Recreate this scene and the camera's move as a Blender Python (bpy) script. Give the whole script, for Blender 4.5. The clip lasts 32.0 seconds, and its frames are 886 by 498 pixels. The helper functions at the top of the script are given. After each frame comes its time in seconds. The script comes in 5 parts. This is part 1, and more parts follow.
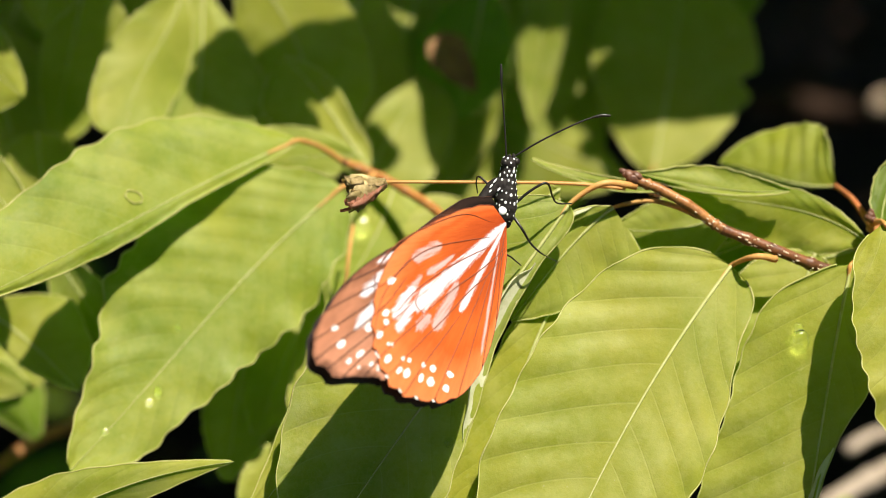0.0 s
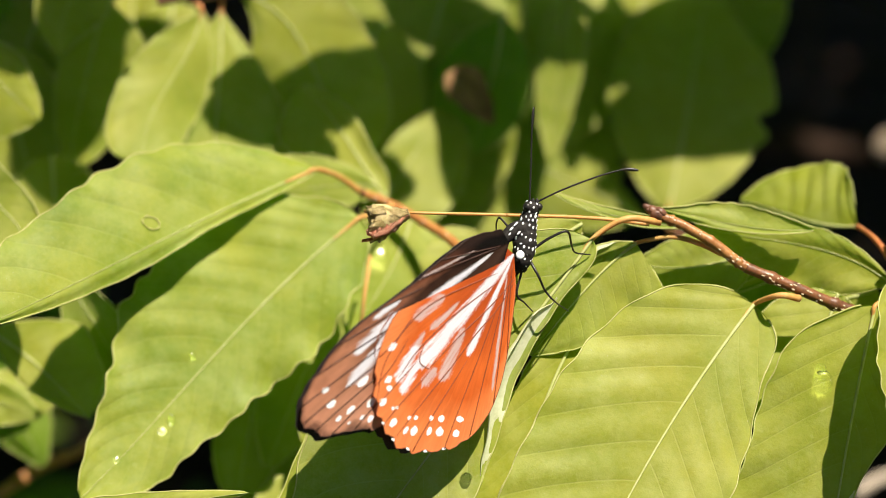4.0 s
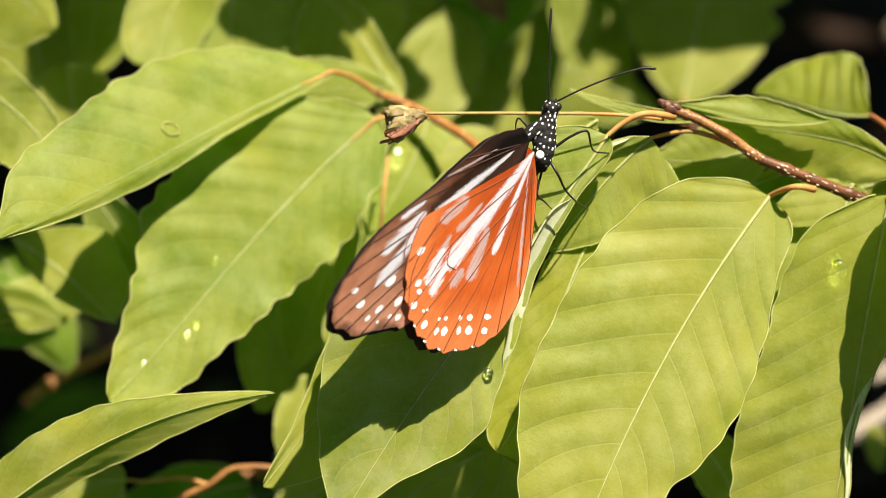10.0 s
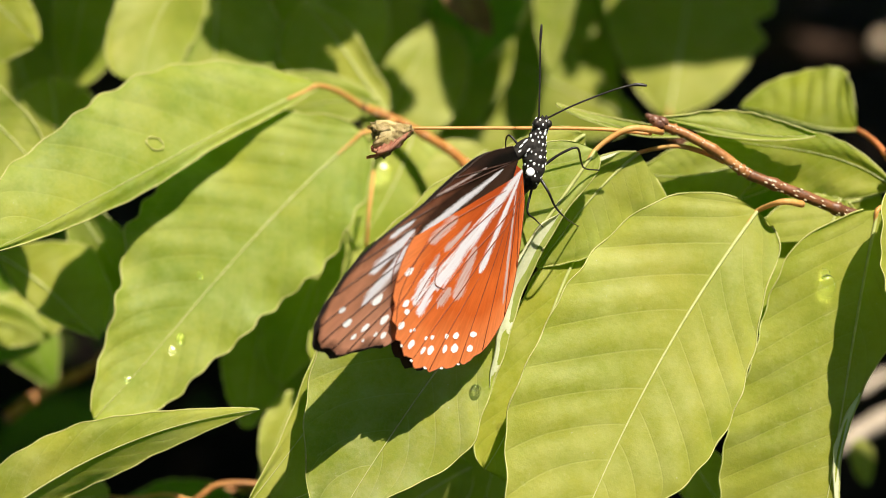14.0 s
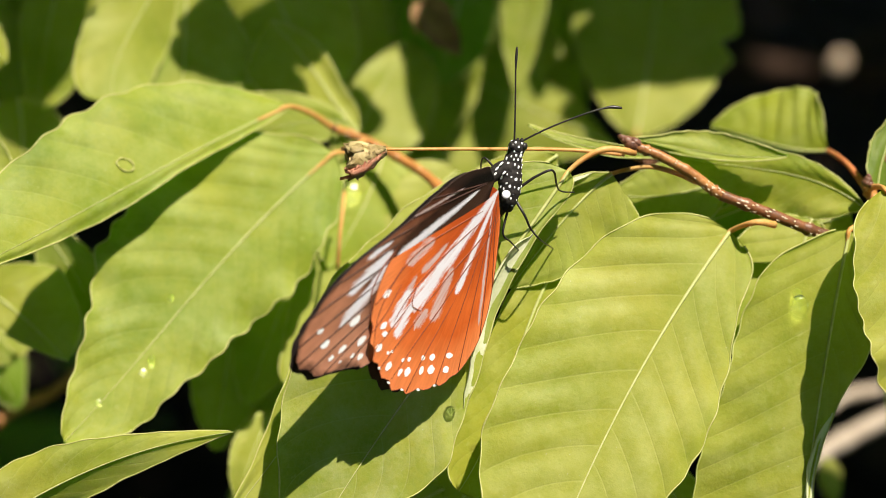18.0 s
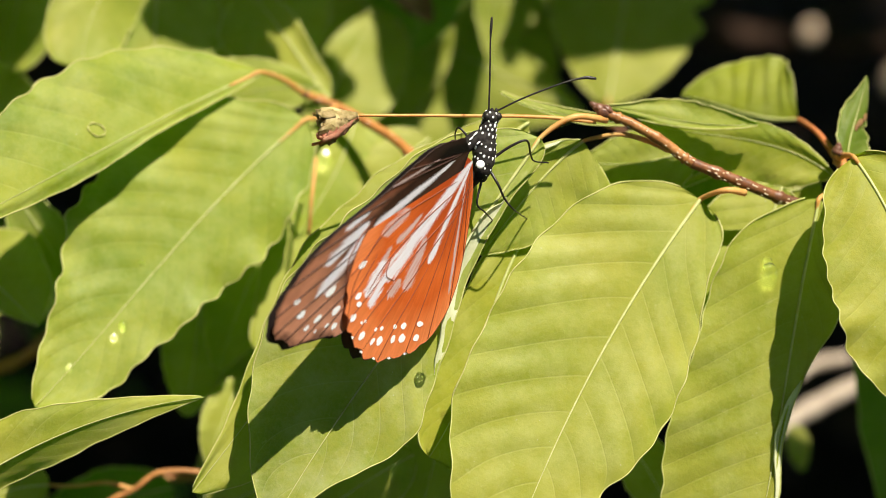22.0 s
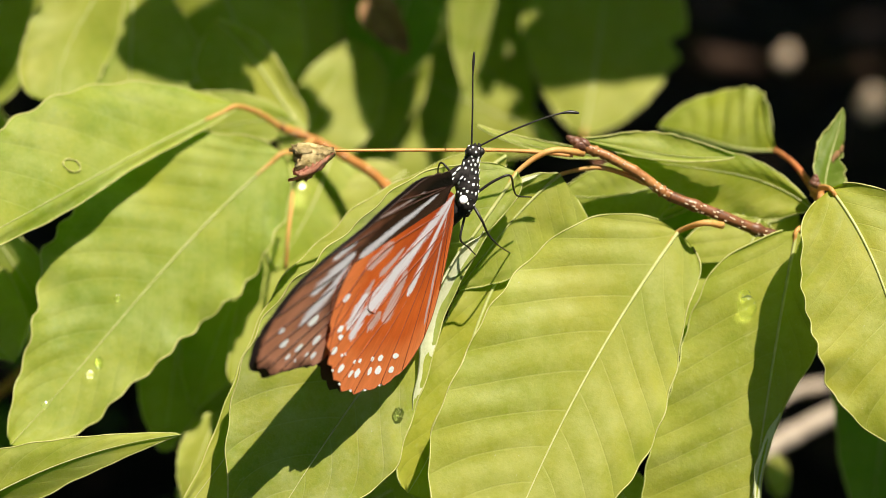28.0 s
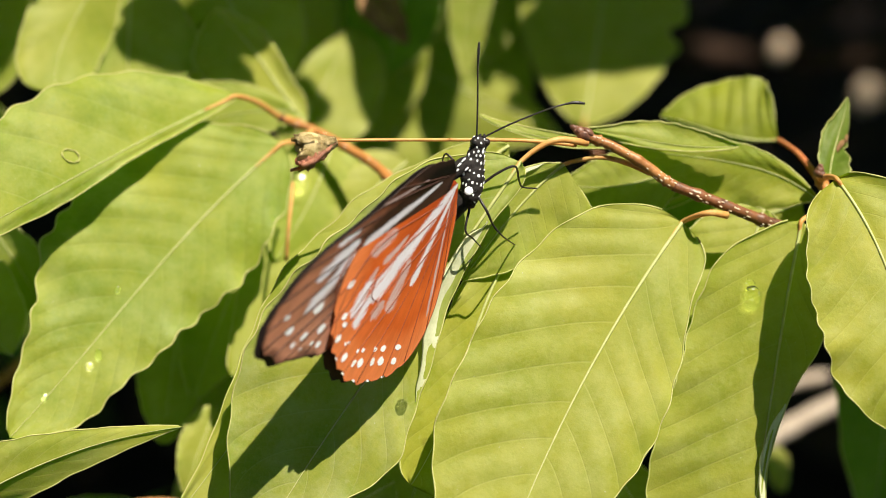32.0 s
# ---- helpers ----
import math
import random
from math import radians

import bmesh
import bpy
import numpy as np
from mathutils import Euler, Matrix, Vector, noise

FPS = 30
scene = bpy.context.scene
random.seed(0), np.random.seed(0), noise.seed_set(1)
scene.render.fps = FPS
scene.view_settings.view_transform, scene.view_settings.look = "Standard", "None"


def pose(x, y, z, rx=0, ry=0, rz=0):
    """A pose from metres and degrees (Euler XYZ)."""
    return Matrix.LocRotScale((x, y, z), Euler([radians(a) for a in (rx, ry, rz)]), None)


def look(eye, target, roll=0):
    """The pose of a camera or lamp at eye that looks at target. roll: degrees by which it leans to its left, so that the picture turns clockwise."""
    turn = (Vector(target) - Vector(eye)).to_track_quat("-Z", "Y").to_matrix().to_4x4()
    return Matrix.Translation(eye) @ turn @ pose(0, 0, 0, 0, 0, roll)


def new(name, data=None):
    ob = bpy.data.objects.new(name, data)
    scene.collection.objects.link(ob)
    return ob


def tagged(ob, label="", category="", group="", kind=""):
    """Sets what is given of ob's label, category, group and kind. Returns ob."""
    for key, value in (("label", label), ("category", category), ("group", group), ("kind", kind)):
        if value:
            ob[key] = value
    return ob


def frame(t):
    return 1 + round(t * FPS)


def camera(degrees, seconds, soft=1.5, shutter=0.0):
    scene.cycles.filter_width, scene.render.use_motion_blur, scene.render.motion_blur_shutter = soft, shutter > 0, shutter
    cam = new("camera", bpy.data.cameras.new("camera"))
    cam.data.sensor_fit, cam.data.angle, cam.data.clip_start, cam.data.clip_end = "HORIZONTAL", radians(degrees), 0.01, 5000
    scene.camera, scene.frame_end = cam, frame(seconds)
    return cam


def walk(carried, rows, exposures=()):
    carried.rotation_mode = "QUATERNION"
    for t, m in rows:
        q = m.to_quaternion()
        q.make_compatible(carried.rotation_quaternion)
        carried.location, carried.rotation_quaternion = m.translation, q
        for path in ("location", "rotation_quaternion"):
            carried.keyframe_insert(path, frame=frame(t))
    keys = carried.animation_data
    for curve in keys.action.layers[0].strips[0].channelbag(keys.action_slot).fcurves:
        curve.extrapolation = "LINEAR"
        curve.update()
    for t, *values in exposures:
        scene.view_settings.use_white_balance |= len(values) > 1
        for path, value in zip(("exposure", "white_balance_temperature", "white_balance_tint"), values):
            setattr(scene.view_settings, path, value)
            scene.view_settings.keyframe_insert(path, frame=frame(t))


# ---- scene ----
# ---- camera ----
cam = camera(25, 32.0, soft=0.75)
cam.data.dof.use_dof, cam.data.dof.focus_distance, cam.data.dof.aperture_fstop = True, 0.387, 8.5
# seconds, place in metres, yaw, pitch and roll in radians
PATH = [
    (0, 0.00914, -0.36121, 1.16914, 0.00880, -0.40576, -0.00253),
    (0.5, 0.02768, -0.36396, 1.16738, 0.06227, -0.39147, -0.02790),
    (1, 0.02650, -0.36273, 1.16599, 0.06147, -0.38303, -0.02910),
    (1.5, 0.01287, -0.36455, 1.15337, 0.02641, -0.34772, -0.00872),
    (2, 0.00651, -0.35734, 1.16746, 0.01112, -0.38696, 0.01024),
    (2.5, 0.00710, -0.35803, 1.16786, 0.01295, -0.38709, 0.01153),
    (3, 0.00638, -0.35910, 1.16652, 0.01057, -0.38433, 0.00775),
    (3.5, 0.00197, -0.35745, 1.16668, 0.00043, -0.38860, 0.02346),
    (5.5, 0.00658, -0.35993, 1.16791, 0.01704, -0.38462, -0.00719),
    (6, 0.00752, -0.35993, 1.16750, 0.02060, -0.38385, -0.01255),
    (6.5, 0.00987, -0.36028, 1.16674, 0.02775, -0.38263, -0.01744),
    (7, 0.00557, -0.36014, 1.16782, 0.01870, -0.38951, -0.01274),
    (7.5, 0.00593, -0.35997, 1.16748, 0.02068, -0.39624, -0.01189),
    (8, 0.00572, -0.36057, 1.16843, 0.02075, -0.40765, -0.01018),
    (8.5, 0.00305, -0.36077, 1.16733, 0.01364, -0.41433, -0.01042),
    (9, -0.00044, -0.35891, 1.16837, 0.00431, -0.42795, -0.00573),
    (9.5, 0.00857, -0.36195, 1.16746, 0.02866, -0.43148, -0.01439),
    (10, 0.00182, -0.36133, 1.16958, 0.01013, -0.44098, -0.00621),
    (10.5, 0.00654, -0.36237, 1.16853, 0.02202, -0.43805, -0.01266),
    (11, 0.00071, -0.36042, 1.17087, 0.00515, -0.44537, -0.00365),
    (11.5, 0.00359, -0.36123, 1.17000, 0.01202, -0.44244, -0.00699),
    (12, -0.00020, -0.35976, 1.17142, 0.00074, -0.44676, -0.00070),
    (12.5, 0.00256, -0.36006, 1.17149, 0.00759, -0.44552, -0.00541),
    (13, 0.00004, -0.36000, 1.17001, -0.00016, -0.44109, -0.00079),
    (13.5, 0.00233, -0.35963, 1.16982, 0.00509, -0.43873, -0.00388),
    (14, 0.00012, -0.35891, 1.16969, -0.00190, -0.43616, -0.00175),
    (14.5, -0.00055, -0.35879, 1.16945, -0.00457, -0.43221, -0.00159),
    (16.5, -0.00355, -0.35769, 1.17178, -0.01843, -0.42763, 0.00228),
    (17, -0.00355, -0.35834, 1.17000, -0.02114, -0.42350, 0.00394),
    (17.5, -0.00280, -0.35756, 1.17125, -0.02220, -0.42853, 0.00468),
    (18, -0.00417, -0.35784, 1.16986, -0.02853, -0.42697, 0.00717),
    (18.5, -0.00222, -0.35806, 1.17078, -0.02574, -0.43081, 0.00564),
    (19, -0.00413, -0.35780, 1.17042, -0.03378, -0.43235, 0.00822),
    (19.5, -0.00331, -0.35794, 1.17101, -0.03386, -0.43634, 0.00918),
    (20, -0.00457, -0.35787, 1.17114, -0.03940, -0.43924, 0.01283),
    (20.5, -0.00517, -0.35778, 1.17101, -0.04296, -0.44152, 0.01493),
    (21, -0.00529, -0.35786, 1.17064, -0.04476, -0.44263, 0.01672),
    (21.5, -0.00471, -0.35844, 1.16988, -0.04464, -0.44194, 0.01653),
    (22, -0.00434, -0.35866, 1.16979, -0.04502, -0.44255, 0.01860),
    (22.5, -0.00523, -0.35844, 1.17054, -0.04897, -0.44504, 0.01901),
    (23, -0.00447, -0.35818, 1.16995, -0.04873, -0.44464, 0.01800),
    (23.5, -0.00539, -0.35809, 1.17037, -0.05282, -0.44613, 0.01903),
    (24, -0.00610, -0.35756, 1.17130, -0.05646, -0.44873, 0.02025),
    (24.5, -0.00455, -0.35776, 1.17173, -0.05385, -0.44740, 0.01842),
    (25, -0.00601, -0.35752, 1.17089, -0.05954, -0.44247, 0.02108),
    (25.5, -0.00539, -0.35713, 1.17247, -0.05920, -0.44318, 0.01987),
    (26, -0.00559, -0.35728, 1.17157, -0.06068, -0.43814, 0.01909),
    (26.5, -0.00411, -0.35736, 1.17182, -0.05699, -0.43613, 0.01747),
    (28.5, -0.00476, -0.35612, 1.17174, -0.05849, -0.43125, 0.01839),
    (29, -0.00657, -0.35594, 1.17191, -0.06335, -0.43111, 0.02101),
    (29.5, -0.00768, -0.35513, 1.17185, -0.06666, -0.43162, 0.02285),
    (30, -0.00606, -0.35502, 1.17181, -0.06217, -0.43262, 0.02201),
    (30.5, -0.00651, -0.35471, 1.17099, -0.06362, -0.43174, 0.02108),
    (31, -0.00814, -0.35418, 1.17108, -0.06792, -0.43429, 0.02796),
    (31.5, -0.00784, -0.35342, 1.17115, -0.06682, -0.43654, 0.02478),
    (32, -0.00735, -0.35371, 1.16982, -0.06475, -0.43492, 0.01939),
]


def eye_pose(x, y, z, yaw, pitch, roll):
    """A camera at x, y, z: yaw to the left from +y, pitch up and roll, in radians."""
    return Matrix.Translation((x, y, z)) @ Matrix.Rotation(yaw, 4, "Z") @ Matrix.Rotation(math.pi / 2 + pitch, 4, "X") @ Matrix.Rotation(roll, 4, "Z")


walk(cam, [(t, eye_pose(*row)) for t, *row in PATH], [(0, 0.98), (1.2, 1.0), (2.2, 1.08), (32, 1.06)])

# ---- world and sun ----
SUN_FROM = Vector((0.27, -0.20, 0.94)).normalized()
world = bpy.data.worlds.new("sky")
scene.world = world
world.use_nodes = True
sky = world.node_tree.nodes.new("ShaderNodeTexSky")
sky.sky_type, sky.sun_disc = "NISHITA", False
sky.sun_elevation = math.asin(SUN_FROM.z)
sky.dust_density, sky.ozone_density = 1.2, 1.2
sky.sun_rotation = math.atan2(SUN_FROM.x, SUN_FROM.y)
world.node_tree.links.new(sky.outputs[0], world.node_tree.nodes["Background"].inputs[0])
world.node_tree.nodes["Background"].inputs[1].default_value = 0.12
sun = new("sun", bpy.data.lights.new("sun", "SUN"))
sun.data.energy, sun.data.angle, sun.data.color = 5.0, radians(0.53), (1.0, 0.925, 0.80)
sun.matrix_world = look(SUN_FROM * 5, (0, 0, 0))

# ---- materials ----


def material(name):
    m = bpy.data.materials.new(name)
    m.use_nodes = True
    return m, m.node_tree.nodes, m.node_tree.links, m.node_tree.nodes["Principled BSDF"]


def calc(nodes, links, op, a, b=None, c=None):
    n = nodes.new("ShaderNodeMath")
    n.operation = op
    for i, v in enumerate((a, b, c)):
        if v is None:
            continue
        if isinstance(v, (int, float)):
            n.inputs[i].default_value = v
        else:
            links.new(v, n.inputs[i])
    return n.outputs[0]


def blend(nodes, links, fac, a, b, how="MIX"):
    n = nodes.new("ShaderNodeMix")
    n.data_type, n.blend_type = "RGBA", how
    for i, v in ((0, fac), (6, a), (7, b)):
        if isinstance(v, (int, float)):
            n.inputs[i].default_value = v
        elif isinstance(v, tuple):
            n.inputs[i].default_value = (*v, 1)
        else:
            links.new(v, n.inputs[i])
    return n.outputs[2]


def ramp(nodes, links, fac, stops):
    n = nodes.new("ShaderNodeValToRGB")
    while len(n.color_ramp.elements) < len(stops):
        n.color_ramp.elements.new(0.5)
    for e, (p, c) in zip(n.color_ramp.elements, stops):
        e.position = p
        e.color = (c, c, c, 1) if isinstance(c, (int, float)) else (*c, 1)
    links.new(fac, n.inputs[0])
    return n.outputs[0]


def grain(nodes, links, scale, detail=3.0, rough=0.55, stretch=None, distort=0.0):
    """Noise in the thing's own metres."""
    tc = nodes.new("ShaderNodeTexCoord")
    n = nodes.new("ShaderNodeTexNoise")
    n.inputs["Scale"].default_value, n.inputs["Detail"].default_value = scale, detail
    n.inputs["Roughness"].default_value, n.inputs["Distortion"].default_value = rough, distort
    if stretch:
        mp = nodes.new("ShaderNodeMapping")
        mp.inputs["Scale"].default_value = stretch
        links.new(tc.outputs["Object"], mp.inputs[0])
        links.new(mp.outputs[0], n.inputs["Vector"])
    else:
        links.new(tc.outputs["Object"], n.inputs["Vector"])
    return n.outputs[0]


def relief(nodes, links, bsdf, height, strength, distance):
    b = nodes.new("ShaderNodeBump")
    b.inputs["Strength"].default_value, b.inputs["Distance"].default_value = strength, distance
    links.new(height, b.inputs["Height"])
    for s in bsdf if isinstance(bsdf, (list, tuple)) else [bsdf]:
        links.new(b.outputs[0], s.inputs["Normal"])


def leaf_material(name, top, pale, thin, spots=0.0, gloss=0.42):
    """A living leaf: pale side veins from its own layout, mottling, light coming through."""
    m, nodes, links, bsdf = material(name)
    uv = nodes.new("ShaderNodeUVMap")
    uv.uv_map = "Veins"
    sep = nodes.new("ShaderNodeSeparateXYZ")
    links.new(uv.outputs[0], sep.inputs[0])
    across = sep.outputs[1]
    phase = calc(nodes, links, "FRACT", sep.outputs[0])
    off = calc(nodes, links, "ABSOLUTE", calc(nodes, links, "SUBTRACT", phase, 0.5))
    line = ramp(nodes, links, off, [(0.0, 1.0), (0.012, 0.7), (0.03, 0.0)])
    fade = ramp(nodes, links, across, [(0.0, 1.0), (0.75, 0.75), (1.0, 0.2)])
    line = calc(nodes, links, "MULTIPLY", line, fade)
    big = grain(nodes, links, 55, 3)
    fine = grain(nodes, links, 900, 4, 0.7)
    info = nodes.new("ShaderNodeObjectInfo")
    tone = calc(nodes, links, "ADD", calc(nodes, links, "MULTIPLY", big, 0.7), calc(nodes, links, "MULTIPLY", fine, 0.3))
    deep = tuple(c * k for c, k in zip(top, (0.44, 0.62, 0.40)))
    col = blend(nodes, links, ramp(nodes, links, tone, [(0.33, 0.0), (0.66, 1.0)]), deep, top)
    col = blend(nodes, links, calc(nodes, links, "MULTIPLY", info.outputs["Random"], 0.30), col, tuple(c * k for c, k in zip(top, (1.25, 1.12, 0.85))))
    # crease shade put into the green: darkest before each side vein, fading between two
    crease_shade = ramp(nodes, links, phase, [(0.0, 0.80), (0.30, 0.70), (0.47, 0.50), (0.5, 0.9), (0.55, 1.0), (0.8, 0.94), (1.0, 0.80)])
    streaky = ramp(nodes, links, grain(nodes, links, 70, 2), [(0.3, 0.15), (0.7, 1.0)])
    col = blend(nodes, links, calc(nodes, links, "MULTIPLY", calc(nodes, links, "MULTIPLY", streaky, ramp(nodes, links, across, [(0.05, 0.15), (0.7, 1.0)])), 0.48), col, crease_shade, "MULTIPLY")
    # fine net of veinlets
    tc = nodes.new("ShaderNodeTexCoord")
    net = nodes.new("ShaderNodeTexVoronoi")
    net.feature = "DISTANCE_TO_EDGE"
    net.inputs["Scale"].default_value = 780
    links.new(tc.outputs["Object"], net.inputs["Vector"])
    mesh_line = ramp(nodes, links, net.outputs["Distance"], [(0.0, 1.0), (0.10, 0.0)])
    col = blend(nodes, links, calc(nodes, links, "MULTIPLY", mesh_line, 0.06), col, pale)
    col = blend(nodes, links, calc(nodes, links, "MULTIPLY", line, 0.22), col, pale)
    dusty = ramp(nodes, links, grain(nodes, links, 95, 6, 0.72), [(0.44, 0.0), (0.68, 1.0)])
    col = blend(nodes, links, calc(nodes, links, "MULTIPLY", dusty, 0.36), col, pale)
    speck = ramp(nodes, links, grain(nodes, links, 420, 2, 0.5), [(0.70, 0.0), (0.76, 1.0)])
    col = blend(nodes, links, calc(nodes, links, "MULTIPLY", speck, 0.22), col, pale)
    fleck = ramp(nodes, links, grain(nodes, links, 1300, 2, 0.6), [(0.71, 0.0), (0.76, 1.0)])
    col = blend(nodes, links, calc(nodes, links, "MULTIPLY", calc(nodes, links, "MULTIPLY", fleck, dusty), 0.55), col, (0.72, 0.72, 0.56))
    if spots:
        blot = ramp(nodes, links, grain(nodes, links, 130, 2, 0.5, distort=0.6), [(0.68, 0.0), (0.74, 1.0)])
        col = blend(nodes, links, calc(nodes, links, "MULTIPLY", blot, spots), col, (0.10, 0.055, 0.02))
    links.new(col, bsdf.inputs["Base Color"])
    rough = calc(nodes, links, "MULTIPLY_ADD", fine, 0.22, gloss)
    links.new(rough, bsdf.inputs["Roughness"])
    bsdf.inputs["Specular IOR Level"].default_value = 0.22
    tr = nodes.new("ShaderNodeBsdfTranslucent")
    links.new(blend(nodes, links, 0.8, col, thin, "MIX"), tr.inputs[0])
    mix = nodes.new("ShaderNodeMixShader")
    mix.inputs[0].default_value = 0.46
    links.new(bsdf.outputs[0], mix.inputs[1])
    links.new(tr.outputs[0], mix.inputs[2])
    links.new(mix.outputs[0], nodes["Material Output"].inputs[0])
    height = calc(nodes, links, "ADD", calc(nodes, links, "MULTIPLY", fine, 0.35), calc(nodes, links, "MULTIPLY", ramp(nodes, links, off, [(0.0, 1.0), (0.04, 0.0)]), -0.12))
    relief(nodes, links, (bsdf, tr), height, 0.5, 0.0004)
    return m


def plain_material(name, low, high, scale, rough=0.6, bump=0.3, dist=0.0003, metal=0.0, stretch=None, sheer=0.0, sheen=0.0, spec=0.4):
    m, nodes, links, bsdf = material(name)
    g = grain(nodes, links, scale, 4, 0.6, stretch)
    g2 = grain(nodes, links, scale * 7, 3, 0.6, stretch)
    t = calc(nodes, links, "ADD", calc(nodes, links, "MULTIPLY", g, 0.65), calc(nodes, links, "MULTIPLY", g2, 0.35))
    col = blend(nodes, links, ramp(nodes, links, t, [(0.35, 0.0), (0.65, 1.0)]), low, high)
    links.new(col, bsdf.inputs["Base Color"])
    bsdf.inputs["Roughness"].default_value, bsdf.inputs["Metallic"].default_value = rough, metal
    bsdf.inputs["Specular IOR Level"].default_value = spec
    bsdf.inputs["Sheen Weight"].default_value = sheen
    shaders = [bsdf]
    if sheer:
        tr = nodes.new("ShaderNodeBsdfTranslucent")
        links.new(col, tr.inputs[0])
        mix = nodes.new("ShaderNodeMixShader")
        mix.inputs[0].default_value = sheer
        links.new(bsdf.outputs[0], mix.inputs[1])
        links.new(tr.outputs[0], mix.inputs[2])
        links.new(mix.outputs[0], nodes["Material Output"].inputs[0])
        shaders.append(tr)
    relief(nodes, links, shaders, t, bump, dist)
    return m


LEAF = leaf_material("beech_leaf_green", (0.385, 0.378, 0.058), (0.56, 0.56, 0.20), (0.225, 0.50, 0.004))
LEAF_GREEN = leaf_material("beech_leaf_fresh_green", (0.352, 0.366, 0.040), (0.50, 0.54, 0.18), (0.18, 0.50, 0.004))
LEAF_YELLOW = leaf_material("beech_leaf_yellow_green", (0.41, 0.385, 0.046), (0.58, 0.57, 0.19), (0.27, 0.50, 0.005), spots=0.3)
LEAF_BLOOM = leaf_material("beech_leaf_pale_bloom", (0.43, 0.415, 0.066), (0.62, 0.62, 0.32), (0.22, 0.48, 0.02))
# darker copy of the green leaf, with shade put into its colour
LEAF_SHADE = leaf_material("beech_leaf_shade_toned", (0.185, 0.280, 0.016), (0.36, 0.42, 0.09), (0.14, 0.46, 0.003))
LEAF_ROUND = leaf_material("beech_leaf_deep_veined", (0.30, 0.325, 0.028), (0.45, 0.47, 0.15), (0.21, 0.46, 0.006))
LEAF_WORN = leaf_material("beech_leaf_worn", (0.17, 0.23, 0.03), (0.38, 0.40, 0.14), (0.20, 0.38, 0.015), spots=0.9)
RIB = plain_material("leaf_midrib_pale", (0.42, 0.45, 0.14), (0.58, 0.58, 0.26), 400, 0.5, 0.2, sheer=0.25)
MARGIN = plain_material("leaf_margin_pale", (0.40, 0.42, 0.10), (0.60, 0.58, 0.24), 300, 0.55, 0.2, sheer=0.3)
LEAF_PALE = plain_material("leaf_underside_pale", (0.52, 0.53, 0.30), (0.70, 0.70, 0.48), 300, 0.55, 0.3, sheer=0.3)
PETIOLE = plain_material("petiole_orange", (0.58, 0.25, 0.06), (0.72, 0.44, 0.15), 220, 0.5, 0.2, sheer=0.3)
PETIOLE_RED = plain_material("petiole_red", (0.52, 0.14, 0.05), (0.66, 0.30, 0.11), 220, 0.5, 0.2, sheer=0.3)
BARK_TAN = plain_material("young_bark_tan", (0.17, 0.06, 0.018), (0.44, 0.20, 0.06), 260, 0.42, 0.5, 0.0004)
BARK = plain_material("twig_bark_brown", (0.05, 0.019, 0.010), (0.21, 0.078, 0.028), 260, 0.42, 0.6, 0.0004)
BARK_ORANGE = plain_material("young_twig_orange", (0.24, 0.085, 0.02), (0.46, 0.20, 0.05), 260, 0.5, 0.4)
BARK_GREY = plain_material("dead_twig_grey", (0.26, 0.20, 0.15), (0.46, 0.38, 0.30), 120, 0.8, 0.6)
PORE = plain_material("bark_pore_pale", (0.55, 0.42, 0.28), (0.72, 0.60, 0.44), 900, 0.8, 0.3)
BUD = plain_material("bud_scale_brown", (0.055, 0.018, 0.010), (0.22, 0.10, 0.06), 500, 0.45, 0.5)
HUSK = plain_material("dry_flower_tan", (0.36, 0.27, 0.08), (0.70, 0.56, 0.32), 700, 0.8, 0.8, sheer=0.2)
HUSK_PINK = plain_material("dry_bract_pink", (0.62, 0.24, 0.15), (0.80, 0.52, 0.36), 700, 0.8, 0.6, sheer=0.25)
# soil and litter near black: the bush's deep shade is put into their colours
SOIL = plain_material("soil_shade_toned", (0.006, 0.005, 0.004), (0.018, 0.012, 0.009), 22, 0.95, 1.0, 0.006, spec=0.05)
LITTER = plain_material("leaf_litter_shade_toned", (0.018, 0.010, 0.007), (0.055, 0.032, 0.02), 60, 0.85, 0.5, spec=0.1)
STONE = plain_material("pale_stone", (0.30, 0.20, 0.12), (0.62, 0.50, 0.38), 60, 0.85, 0.6, 0.001)
DEAD_LEAF = plain_material("withered_leaf_brown", (0.10, 0.05, 0.018), (0.27, 0.145, 0.055), 160, 0.8, 0.6, sheer=0.1)
FUZZ = plain_material("insect_black", (0.006, 0.005, 0.005), (0.03, 0.025, 0.022), 1500, 0.7, 0.5, 0.0002, spec=0.2)
SHINY = plain_material("insect_leg_black", (0.008, 0.007, 0.007), (0.025, 0.02, 0.018), 1500, 0.35, 0.3, 0.0001)
WHITE = plain_material("scale_white", (0.74, 0.74, 0.76), (0.86, 0.86, 0.86), 1800, 0.7, 0.4, 0.0001)



VEIN = plain_material("wing_vein_brown", (0.15, 0.03, 0.010), (0.28, 0.065, 0.02), 1500, 0.6, 0.2)
WING_RIM = plain_material("wing_rim_black", (0.006, 0.004, 0.004), (0.02, 0.013, 0.012), 900, 0.6, 0.4, 0.0001)


